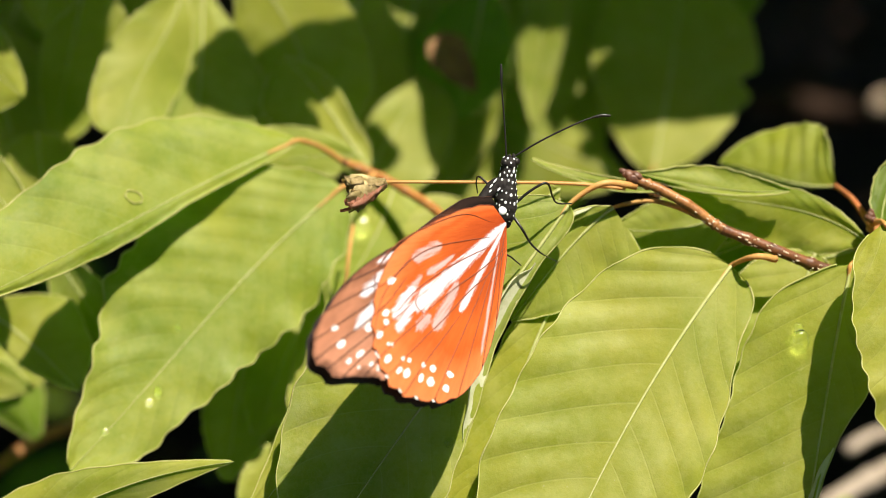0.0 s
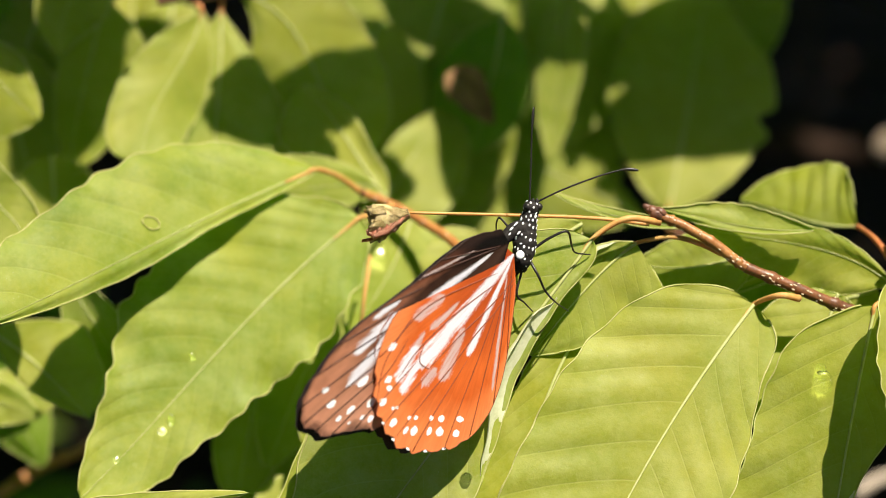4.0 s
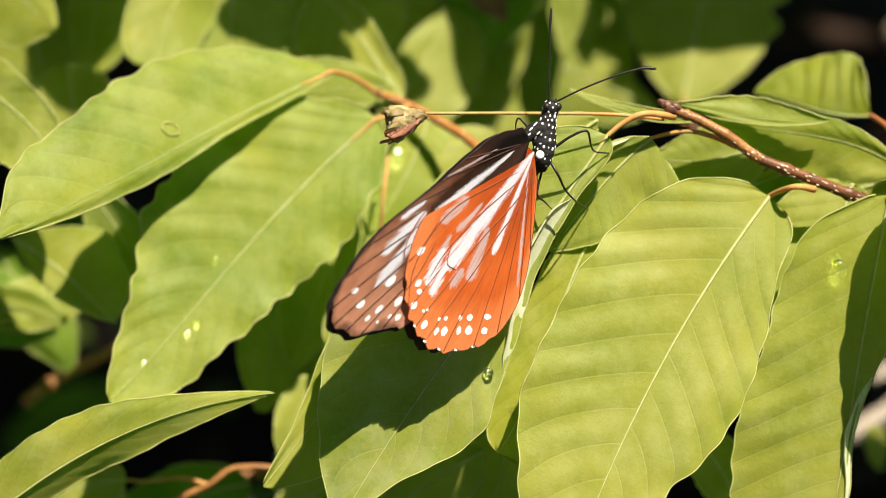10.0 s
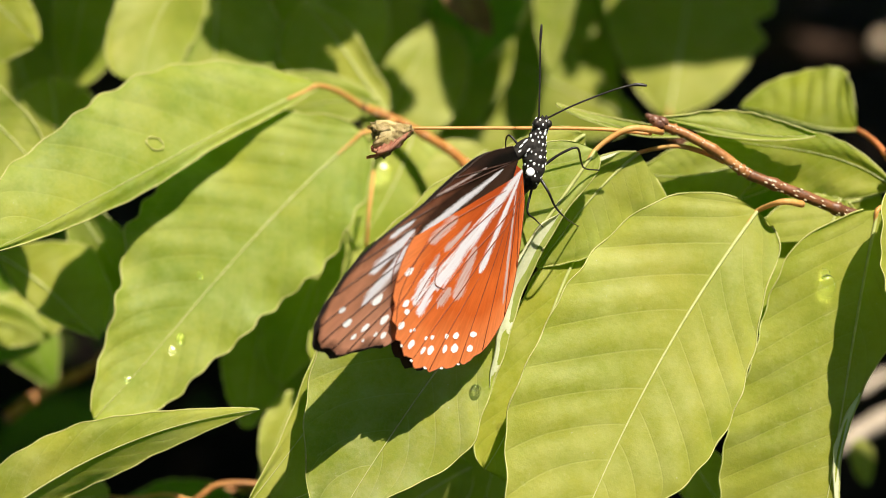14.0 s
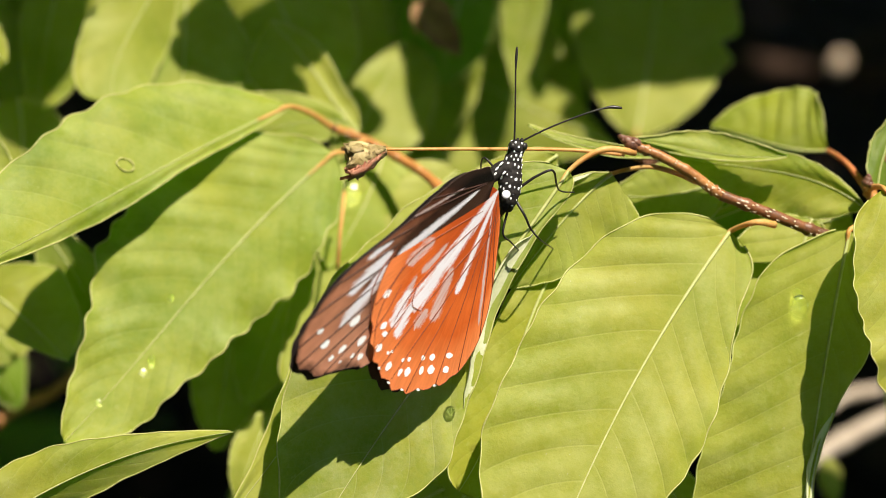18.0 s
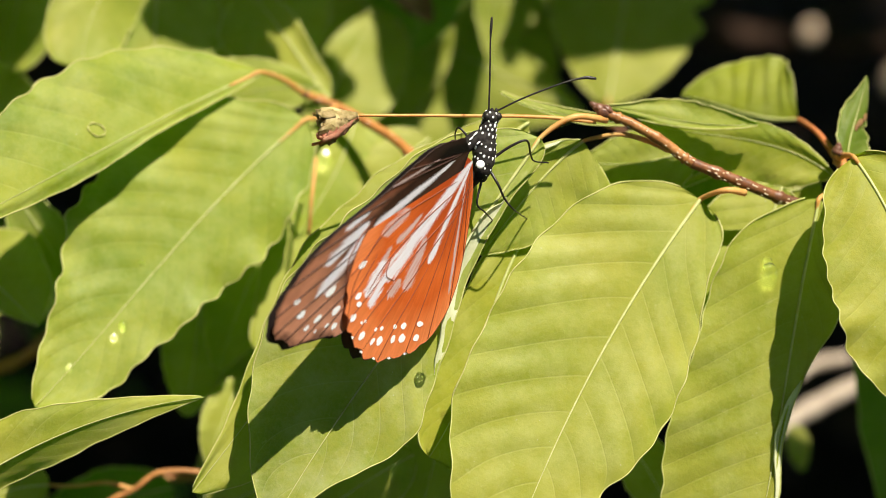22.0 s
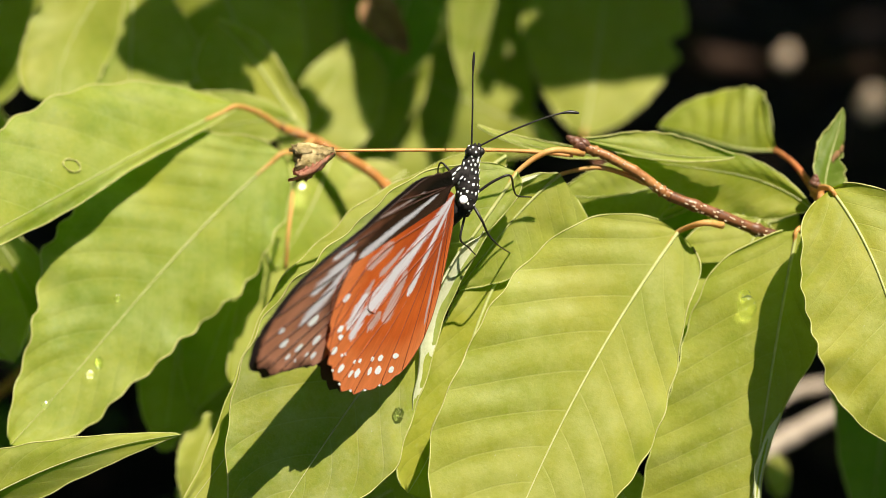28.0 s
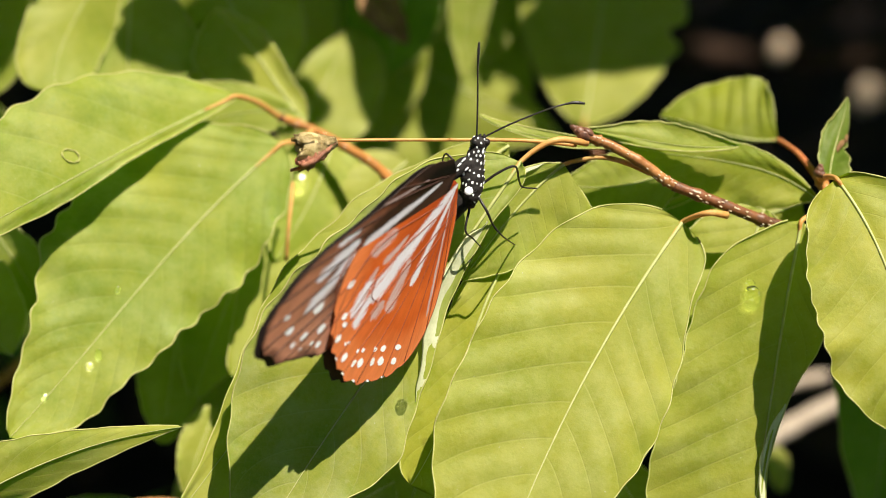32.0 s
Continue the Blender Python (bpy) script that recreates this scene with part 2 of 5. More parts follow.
def wing_material(name, stops, streak, sheer=0.16):
    """Scaled wing: colour from the costal edge to the inner edge, fine streaks along the spread."""
    m, nodes, links, bsdf = material(name)
    uv = nodes.new("ShaderNodeUVMap")
    sep = nodes.new("ShaderNodeSeparateXYZ")
    links.new(uv.outputs[0], sep.inputs[0])
    n = grain(nodes, links, 160, 3)
    pos = calc(nodes, links, "ADD", sep.outputs[0], calc(nodes, links, "MULTIPLY_ADD", n, 0.16, -0.08))
    col = ramp(nodes, links, pos, stops)
    out = ramp(nodes, links, calc(nodes, links, "ADD", sep.outputs[1], calc(nodes, links, "MULTIPLY_ADD", n, 0.2, -0.1)), streak)
    col = blend(nodes, links, 1.0, col, out, "MULTIPLY")
    mp = nodes.new("ShaderNodeMapping")
    mp.inputs["Scale"].default_value = (140, 7, 1)
    links.new(uv.outputs[0], mp.inputs[0])
    fib = nodes.new("ShaderNodeTexNoise")
    fib.inputs["Scale"].default_value, fib.inputs["Detail"].default_value = 1.0, 3
    links.new(mp.outputs[0], fib.inputs["Vector"])
    col = blend(nodes, links, 0.5, col, ramp(nodes, links, fib.outputs[0], [(0.3, 0.58), (0.7, 1.0)]), "MULTIPLY")
    # pale scales, thinning out along the fibres at the sides of each ray
    at = nodes.new("ShaderNodeAttribute")
    at.attribute_name = "scales"
    rgb = nodes.new("ShaderNodeSeparateColor")
    links.new(at.outputs["Color"], rgb.inputs[0])
    dust = grain(nodes, links, 2400, 3, 0.7)
    fray = calc(nodes, links, "ADD", calc(nodes, links, "MULTIPLY_ADD", fib.outputs[0], 3.0, -1.5), calc(nodes, links, "MULTIPLY_ADD", dust, 1.4, -0.7))
    for channel, strength, low, high in ((1, 0.8, (0.46, 0.31, 0.27), (0.66, 0.58, 0.60)), (0, 0.97, (0.66, 0.61, 0.66), (0.84, 0.84, 0.91))):
        cover = calc(nodes, links, "ADD", calc(nodes, links, "MULTIPLY_ADD", rgb.outputs[channel], 1.7, -0.45), calc(nodes, links, "MULTIPLY", fray, ramp(nodes, links, rgb.outputs[channel], [(0.0, 0.0), (0.15, 1.0)])))
        col = blend(nodes, links, ramp(nodes, links, cover, [(0.0, 0.0), (0.9, strength)]), col, blend(nodes, links, fib.outputs[0], low, high))
    links.new(col, bsdf.inputs["Base Color"])
    bsdf.inputs["Roughness"].default_value, bsdf.inputs["Specular IOR Level"].default_value = 0.6, 0.2
    tr = nodes.new("ShaderNodeBsdfTranslucent")
    links.new(col, tr.inputs[0])
    mix = nodes.new("ShaderNodeMixShader")
    mix.inputs[0].default_value = sheer
    links.new(bsdf.outputs[0], mix.inputs[1])
    links.new(tr.outputs[0], mix.inputs[2])
    links.new(mix.outputs[0], nodes["Material Output"].inputs[0])
    relief(nodes, links, (bsdf, tr), fib.outputs[0], 0.4, 0.0002)
    return m


HIND = wing_material("hindwing_chestnut", [(0.0, (0.72, 0.145, 0.038)), (0.5, (0.79, 0.20, 0.060)), (1.0, (0.81, 0.21, 0.066))], [(0.0, (0.50, 0.27, 0.12)), (0.42, (0.66, 0.44, 0.22)), (0.60, (0.86, 0.66, 0.36)), (0.72, (0.78, 0.56, 0.28)), (0.88, (1.0, 1.05, 0.95)), (1.0, (1.02, 1.15, 1.2))], 0.16)
FORE_VEIN = plain_material("wing_vein_dark", (0.03, 0.012, 0.008), (0.07, 0.025, 0.014), 1500, 0.6, 0.2)
FORE = wing_material("forewing_brown", [(0.0, (0.02, 0.012, 0.01)), (0.46, (0.03, 0.014, 0.010)), (0.56, (0.14, 0.045, 0.022)), (0.66, (0.52, 0.215, 0.12)), (0.82, (0.64, 0.30, 0.19)), (0.95, (0.20, 0.08, 0.05)), (1.0, (0.06, 0.025, 0.018))], [(0.0, 0.08), (0.56, 0.12), (0.66, 0.45), (0.82, 0.95), (0.96, 1.0), (1.0, 0.35)], 0.16)


def water_material(name, rough, film, tint):
    m, _, _, bsdf = material(name)
    bsdf.inputs["Transmission Weight"].default_value, bsdf.inputs["Roughness"].default_value, bsdf.inputs["IOR"].default_value = 1.0, rough, 1.36
    bsdf.inputs["Base Color"].default_value = (*tint, 1)
    bsdf.inputs["Coat Weight"].default_value, bsdf.inputs["Coat Roughness"].default_value, bsdf.inputs["Coat IOR"].default_value = 1.0, film, 1.6
    return m


WATER = water_material("water", 0.02, 0.06, (0.74, 0.82, 0.62))
WATER_GLINT = water_material("water_finely_rippled", 0.25, 0.13, (0.95, 0.96, 0.95))

# ---- shapes ----
# All sizes below are millimetres in the frame of the leafy spray: x across, y up its slope, z out of it.
SPRAY = Matrix.Translation((0.0, -0.0001, 1.0001)) @ Matrix.Rotation(math.pi / 2 - 0.4411, 4, "X")
MM = 0.001
ORIGIN = {}


def thing(name, origin, label, category, group="", kind=""):
    ob = new(name)
    ob.empty_display_size = 0.005
    ob.matrix_world = SPRAY @ Matrix.Translation(Vector(origin) * MM)
    ORIGIN[ob.name] = Vector(origin)
    return tagged(ob, label, category, group, kind)


def top_of(ob):
    while ob.parent:
        ob = ob.parent
    return ob


def part(name, bm, mat, parent, label="", smooth=True):
    """Links a bmesh, in spray millimetres, as one mesh under a thing or a part."""
    o = ORIGIN[top_of(parent).name]
    for v in bm.verts:
        v.co = (v.co - o) * MM
    me = bpy.data.meshes.new(name)
    bm.to_mesh(me)
    bm.free()
    me.materials.append(mat)
    if smooth:
        me.polygons.foreach_set("use_smooth", [True] * len(me.polygons))
    ob = new(name, me)
    ob.parent = parent
    return tagged(ob, label) if label else ob


def bezier(p, s):
    """A point of a Bezier curve through its end points, of any number of control points."""
    p = [Vector(q) for q in p]
    while len(p) > 1:
        p = [a.lerp(b, s) for a, b in zip(p, p[1:])]
    return p[0]


def spline(points, count):
    """A smooth curve through all the points."""
    pts = [Vector(p) for p in points]
    pts = [pts[0] * 2 - pts[1], *pts, pts[-1] * 2 - pts[-2]]
    out = []
    spans = len(pts) - 3
    for i in range(count + 1):
        s = i / count * spans
        k = min(int(s), spans - 1)
        t = s - k
        a, b, c, d = pts[k:k + 4]
        out.append(0.5 * (2 * b + (c - a) * t + (2 * a - 5 * b + 4 * c - d) * t * t + (3 * b - a - 3 * c + d) * t ** 3))
    return out


def tube(path, radii, sides=6, bm=None, cap=True):
    """A tube along a path, with a radius at each point."""
    bm = bm or bmesh.new()
    rings = []
    up = Vector((0.13, 0.21, 0.97))
    for i, p in enumerate(path):
        t = (path[min(i + 1, len(path) - 1)] - path[max(i - 1, 0)]).normalized()
        side = t.cross(up)
        if side.length < 1e-3:
            side = t.cross(Vector((1, 0, 0)))
        side.normalize()
        other = side.cross(t).normalized()
        rings.append([bm.verts.new(p + radii[i] * (side * math.cos(a) + other * math.sin(a))) for a in [2 * math.pi * k / sides for k in range(sides)]])
    for a, b in zip(rings, rings[1:]):
        for k in range(sides):
            bm.faces.new((a[k], a[(k + 1) % sides], b[(k + 1) % sides], b[k]))
    if cap:
        bm.faces.new(rings[0][::-1])
        bm.faces.new(rings[-1])
    return bm


def blob(centre, axes, rings=10, sides=12, bm=None, bumps=0.0, seed=0.0):
    """An ellipsoid; axes: its three half axes as vectors."""
    bm = bm or bmesh.new()
    c = Vector(centre)
    a, b, d = (Vector(v) for v in axes)
    rows = []
    for i in range(rings + 1):
        th = math.pi * i / rings
        row = []
        for k in range(sides):
            ph = 2 * math.pi * k / sides
            n = Vector((math.sin(th) * math.cos(ph), math.sin(th) * math.sin(ph), math.cos(th)))
            r = 1 + bumps * noise.noise(n * 2.3 + Vector((seed, seed * 1.7, 0.3)))
            row.append(c + r * (a * n.x + b * n.y + d * n.z))
        rows.append(row)
    first, last = bm.verts.new(rows[0][0]), bm.verts.new(rows[-1][0])
    mid = [[bm.verts.new(p) for p in row] for row in rows[1:-1]]
    for k in range(sides):
        bm.faces.new((first, mid[0][k], mid[0][(k + 1) % sides]))
        bm.faces.new((last, mid[-1][(k + 1) % sides], mid[-1][k]))
    for p, q in zip(mid, mid[1:]):
        for k in range(sides):
            bm.faces.new((p[k], q[k], q[(k + 1) % sides], p[(k + 1) % sides]))
    return bm


LEAF_NO = [0]
BLADES = {}


def touch(blade, aim):
    """The place and normal of a blade, or of the uppermost one, where a line from above the spray, leaning by aim, meets it."""
    best = None
    for grid in [BLADES[blade.name]] if blade else BLADES.values():
        for i in range(1, len(grid) - 1):
            for k in range(1, len(grid[0]) - 1):
                p = grid[i][k]
                d = 398.1 - p.z
                e = math.hypot(p.x / d - aim[0], p.y / d - aim[1])
                if not blade:
                    e = e if e > 0.004 else -p.z
                if best is None or e < best[0]:
                    best = (e, i, k, grid)
    _, i, k, grid = best
    n = (grid[i + 1][k] - grid[i - 1][k]).cross(grid[i][k + 1] - grid[i][k - 1]).normalized()
    if n.z < 0:
        n = -n
    d = 398.1 - grid[i][k].z
    return Vector((aim[0] * d, aim[1] * d, grid[i][k].z)), n


def half_width(widths, s):
    """The width of half a blade at s along it: seven widths from base to tip, closer together at both rounded ends."""
    u = math.acos(max(min(1 - 2 * s, 1), -1)) / math.pi * 8
    k = min(int(u), 7)
    t = u - k
    w = (-widths[0], 0.0, *widths, 0.0, -widths[6])
    a, b, c, d = w[k:k + 4]
    return max(0.5 * (2 * b + (c - a) * t + (2 * a - 5 * b + 4 * c - d) * t * t + (3 * b - a - 3 * c + d) * t ** 3), 0.0)


def leaf(parent, mids, wa, wb, fold=(0, 0), roll=0, mat=None, shape=(0.86, 0.72), wave=0.9, bow=(0.0, 0.0), ribs=10, petiole=None,
         petiole_mat=None, label="", edge=True, fine=1.0, bite=None, rolled=None, crease=1.0, vein=1.0):
    """A leaf along mids (Bezier points from base to tip). wa, wb: the widths of its halves to the side of T x N and the other, one number or seven from base to tip;
    fold: how far each half is turned up out of the plane, in degrees; roll: the turn of the whole blade about its midrib;
    bow: how far each half's outer part bends down; bite: (side, s, depth) of an eaten notch; rolled: (side, start, end, width) of a margin rolled over."""
    LEAF_NO[0] += 1
    seed = LEAF_NO[0] * 3.71
    n, h = int(112 * fine), int(11 * fine)
    bm = bmesh.new()
    uvl = bm.loops.layers.uv.new("UVMap")
    grid, edges, rib, veins = [], ([], []), [], []
    uvv = bm.loops.layers.uv.new("Veins")

    def vein_phase(s, av, half):
        return ribs * (s - 0.20 * av ** 1.15) + 0.25 * noise.noise((s * 3, seed, half * 3.0)) + 0.5 * half

    for i in range(n + 1):
        s = i / n
        c = bezier(mids, s)
        t = (bezier(mids, min(s + 0.01, 1)) - bezier(mids, max(s - 0.01, 0))).normalized()
        side = t.cross(Vector((0, 0, 1))).normalized()
        nor = side.cross(t).normalized()
        turn = Matrix.Rotation(radians(roll), 3, t)
        side, nor = turn @ side, turn @ nor
        rib.append(c + nor * 0.12)
        tail = 1 - 0.25 * max(s - 0.8, 0) / 0.2 * (1 - (s - 0.8) / 0.2) * 2
        spans = [half_width(w, s) if isinstance(w, tuple) else w * max(math.sin(math.pi * s ** e), 0.0) ** g * tail for w, (e, g) in ((wa, shape), (wb, shape))]
        row = []
        veins.append([])
        for k in range(-h, h + 1):
            v = k / h
            av = abs(v)
            half = 0 if v > 0 else 1
            w = spans[half]
            # teeth at the ends of the side veins
            tooth = 1 + 0.020 * wave * math.sin(2 * math.pi * ribs * (s - 0.17) + 0.8 * noise.noise((s * 6, seed, half))) * av ** 4
            tooth += 0.035 * wave * noise.noise((s * 13.0, seed + 4 * half, 3.1)) * av ** 3
            tooth += 0.06 * wave * noise.noise((s * 4.5, seed + 9 * half, 1.7)) * av ** 2
            if bite and bite[0] == half:
                tooth -= bite[2] * math.exp(-((s - bite[1]) / 0.045) ** 2) * av ** 2
            f = radians(fold[half])
            b = bow[half]
            out = w * tooth * av
            drop = b * w * av * av
            cs, sn = math.cos(f), math.sin(f)
            dirn = side * (cs if half == 0 else -cs) + nor * sn
            nrm = nor * cs - side * (sn if half == 0 else -sn)
            ph = vein_phase(s, av, half)
            veins[-1].append((ph + 0.5, av))
            ph %= 1.0
            # convex fields between sharp valleys at the side veins
            q = ph ** 1.8
            ridge = crease * (4 * q * (1 - q) - 0.60) * (0.26 + 0.2 * noise.noise((seed, s * 3, v))) * av ** 0.7 * (1 - 0.55 * av ** 4) * (w / 18 + 0.15)
            rip = wave * (0.75 * math.sin(2 * math.pi * (ribs * 0.42) * s + seed) + 1.9 * noise.noise((s * 6, seed, half * 4.0))) * av ** 3 * (w / 20)
            swell = 1.7 * noise.noise((s * 2.4 + seed, v * 1.3, 0.5)) * av
            pos = c + dirn * out + nrm * (ridge + rip + swell - drop)
            vert = bm.verts.new(pos)
            row.append(vert)
        edges[0].append(row[-1].co.copy())
        edges[1].append(row[0].co.copy())
        grid.append(row)
    for i in range(n):
        for k in range(2 * h):
            f = bm.faces.new((grid[i][k], grid[i][k + 1], grid[i + 1][k + 1], grid[i + 1][k]))
            for loop, (ii, kk) in zip(f.loops, ((i, k), (i, k + 1), (i + 1, k + 1), (i + 1, k))):
                loop[uvl].uv = (kk / (2 * h), ii / n)
                loop[uvv].uv = (vein_phase(ii / n, 0, 0) + 0.5, 0) if kk == h and k == h else veins[ii][kk]
    spots = [[v.co.copy() for v in row] for row in grid]
    blade = part("leaf", bm, mat or LEAF, parent, label)
    BLADES[blade.name] = spots
    if rolled:
        # a strip of margin rolled over, showing the pale underside
        half, s0, s1, wid = rolled
        rows, strip = [], bmesh.new()
        for i in range(int(s0 * n), int(s1 * n) + 1):
            e = (i / n - s0) / (s1 - s0)
            w = wid * (1 - 0.55 * e) * math.sin(math.pi * min(max(e, 0.02), 0.98)) ** 0.6 * (1 + 0.25 * noise.noise((e * 7, seed, 2.2)))
            edge_p = edges[half][i]
            inward = (rib[i] - edge_p).normalized()
            along = (edges[half][min(i + 1, n)] - edges[half][max(i - 1, 0)]).normalized()
            lift = along.cross(inward).normalized()
            lift = lift if lift.z > 0 else -lift
            rows.append([strip.verts.new(edge_p + w * (inward * (math.sin(a) * 0.6 + 0.32 * (1 - math.cos(a))) + lift * 0.5 * (1 - math.cos(a)) * (1 - 0.25 * a / 2.6))) for a in [2.6 * k / 6 for k in range(7)]])
        for a, b in zip(rows, rows[1:]):
            for k in range(6):
                strip.faces.new((a[k], a[k + 1], b[k + 1], b[k]))
        part("rolled_margin", strip, LEAF_PALE, blade, "pale rolled leaf edge")
    wide = max(max(w) if isinstance(w, tuple) else w for w in (wa, wb))
    part("midrib", tube(rib, [vein * max(0.36 * (1 - i / n) ** 0.8, 0.08) * min(1, wide / 20 + 0.25) for i in range(n + 1)], 6), RIB, blade)
    if edge:
        bm = None
        for e in edges:
            path = e[1:-1] if fine >= 1 else e[1:-1:2]
            bm = tube(path, [0.15 + 0.07 * noise.noise((i * 0.23, seed, 5.0)) for i in range(len(path))], 4, bm)
        part("margin", bm, MARGIN, blade)
    if petiole:
        path = spline([*petiole, bezier(mids, 0.0), bezier(mids, 0.035), bezier(mids, 0.09) + Vector((0, 0, 0.05))], 24)
        rad = [0.80 - 0.52 * (i / 24) ** 0.8 for i in range(25)]
        part("petiole", tube(path, [r * min(1, wide / 22 + 0.35) for r in rad], 8), petiole_mat or PETIOLE, blade, "orange leaf stalk")
    return blade


def twig(parent, points, r0, r1, mat, name="twig", knots=5, pores=0, count=60, rough=0.10, label=""):
    """A twig with swollen knots and, where asked, raised pale pores, each a piece of its own."""
    path = spline(points, count)
    rad = []
    for i in range(count + 1):
        s = i / count
        r = r0 + (r1 - r0) * s
        r *= 1 + rough * noise.noise((s * 23, r0, 2.0)) + 0.32 * sum(math.exp(-((s - (k + 0.62) / knots) / 0.012) ** 2) for k in range(knots))
        rad.append(r)
    ob = part(name, tube(path, rad, 10), mat, parent, label)
    rnd = random.Random(int(r0 * 1000))
    for k in range(pores):
        i = rnd.randrange(3, count - 3)
        t = (path[i + 1] - path[i - 1]).normalized()
        side = t.cross(Vector((0, 0, 1))).normalized()
        a = rnd.uniform(-1.1, 1.25)
        out = side * -math.sin(a) + side.cross(t) * math.cos(a)
        wid = out.cross(t).normalized()
        c = path[i] + out * rad[i] * 0.98
        part("pore", blob(c, (t * rnd.uniform(0.22, 0.55), wid * rnd.uniform(0.13, 0.20), out * 0.12), 4, 6), PORE, ob)
    return ob


def bud(parent, base, way, length, wide, name="bud"):
    """A pointed winter bud in overlapping scales."""
    w = Vector(way).normalized()
    side = w.cross(Vector((0, 0, 1))).normalized()
    other = side.cross(w)
    core = None
    for k in range(7):
        s = k / 7
        a = k * 2.4
        out = side * math.cos(a) + other * math.sin(a)
        c = Vector(base) + w * length * (0.22 + 0.55 * s) + out * wide * 0.28 * (1 - s)
        bm = blob(c, (w * length * 0.30, out.cross(w) * wide * (0.62 - 0.35 * s), out * wide * (0.42 - 0.25 * s)), 6, 8)
        if core is None:
            core = part(name, bm, BUD, parent, "brown scaly leaf bud")
        else:
            part("scale", bm, BUD, core)
    return core


# ---- the sprays of leaves ----
LEAF_LABEL = "yellow-green toothed beech leaf in full sun"
right_spray = thing("beech_branch", (81.4, 9.2, -3.9), "brown beech twig with pale pores and large sunlit yellow-green leaves", "branch")
twig(right_spray, [(104.1, 5.2, -3.9), (93.5, 6.4, -6.9), (81.6, 9.5, -4.9), (72.1, 13.0, -2.9), (61.8, 16.9, -1.9)],
     1.3, 1.1, BARK, knots=3, pores=40, label="dark brown twig dotted with pale pores")
twig(right_spray, [(62.6, 16.6, -2.0), (59.8, 18.2, -1.7), (55.6, 21.3, -1.1), (49.3, 24.8, -0.9), (44.7, 26.6, -0.9)], 1.12, 0.98, BARK_TAN, "young_twig", knots=3, pores=20, count=40, label="tan young twig dotted with pale pores")
bud(right_spray, (45.2, 26.3, -0.9), (-1.0, 0.62, 0.1), 5.0, 2.3)
side_twig = twig(right_spray, [(93.2, 6.4, -5.9), (95.1, 12.7, -7.9), (93.0, 19.5, -9.9)], 1.3, 1.2, BARK_ORANGE, "side_twig", 3, 10, 24)
bud(right_spray, (92.3, 18.7, -6.9), (0.1, 1.0, 0.5), 3.0, 1.9)

# the wide leaf in front, and its neighbours
leaf(right_spray, [(64.0, 9.7, -3.9), (46.1, -12.5, 4.1), (33.0, -36.1, 10.1), (23.4, -59.2, 18.1)], (9.8, 18.5, 22.2, 22.8, 22.0, 16.7, 11.5), (7.7, 10.3, 14.7, 17.4, 15.0, 9.8, 4.9), (4, 14), -2, LEAF,
     wave=0.5, bow=(0.06, 0.10), ribs=10, crease=2.3, bite=(1, 0.75, 0.10), petiole=[(72.5, 10.9, -1.9), (68.0, 11.3, 1.1)], label=LEAF_LABEL)
drop_leaf = leaf(right_spray, [(87.5, 9.8, -0.9), (82.2, -13.2, -0.9), (79.4, -36.8, 0.1), (74.2, -59.4, 2.1)], (6.1, 14.5, 17.9, 19.6, 21.8, 21.0, 17.5), (1.6, 3.8, 8.3, 3.6, 1.4, 2.4, 0.9), (0, 12), 0, LEAF,
     wave=0.5, bow=(0.05, 0.1), ribs=11, crease=1.3, petiole=[(93.0, 10.2, -5.9), (91.1, 10.9, -3.9)], rolled=(1, 0.52, 0.93, 2.6), label=LEAF_LABEL)
leaf(right_spray, [(92.1, 17.7, 8.0), (101.1, 2.7, 18.0), (104.0, -15.9, 19.0), (104.8, -33.1, 22.0)], (7.3, 11.3, 15.1, 15.5, 15.1, 11.0, 4.6), (5.2, 10.2, 12.7, 13.8, 12.4, 8.1, 2.9), (8, 4), 0, LEAF_YELLOW,
     wave=0.8, bow=(0.08, 0.06), ribs=10, petiole=[(93.0, 18.3, -7.9), (93.6, 18.5, -3.9)], label=LEAF_LABEL)
# the leaf that carries the butterfly, and those beneath it
perch_leaf = leaf(right_spray, [(31.0, 21.6, 2.1), (13.2, -4.4, 5.1), (-7.1, -28.1, 5.6), (-21.9, -54.0, 10.1)], (8.3, 16.6, 20.7, 23.3, 21.2, 13.2, 5.0), (2.8, 2.2, 4.2, 9.9, 13.6, 6.2, 1.8), (7, 3), 0, LEAF_BLOOM,
     wave=0.8, bow=(0.05, 0.04), ribs=11, crease=1.9, petiole=[(44.5, 25.4, -0.9), (38.7, 25.9, 2.1), (34.8, 24.5, 2.1)], rolled=(1, 0.15, 0.54, 6.0), label="yellow-green beech leaf with a curled edge under the butterfly")
leaf(right_spray, [(29.7, 25.4, -8.9), (0.5, 6.0, -6.9), (-17.7, -23.4, -2.9), (-37.7, -48.2, 2.1)], (4.4, 8.0, 12.1, 12.5, 7.6, 3.0, 1.2), (3.6, 9.6, 12.2, 14.6, 13.5, 10.5, 4.2), (-6, 0), -4, LEAF,
     wave=1.0, bow=(0.1, 0.1), ribs=11, label=LEAF_LABEL)
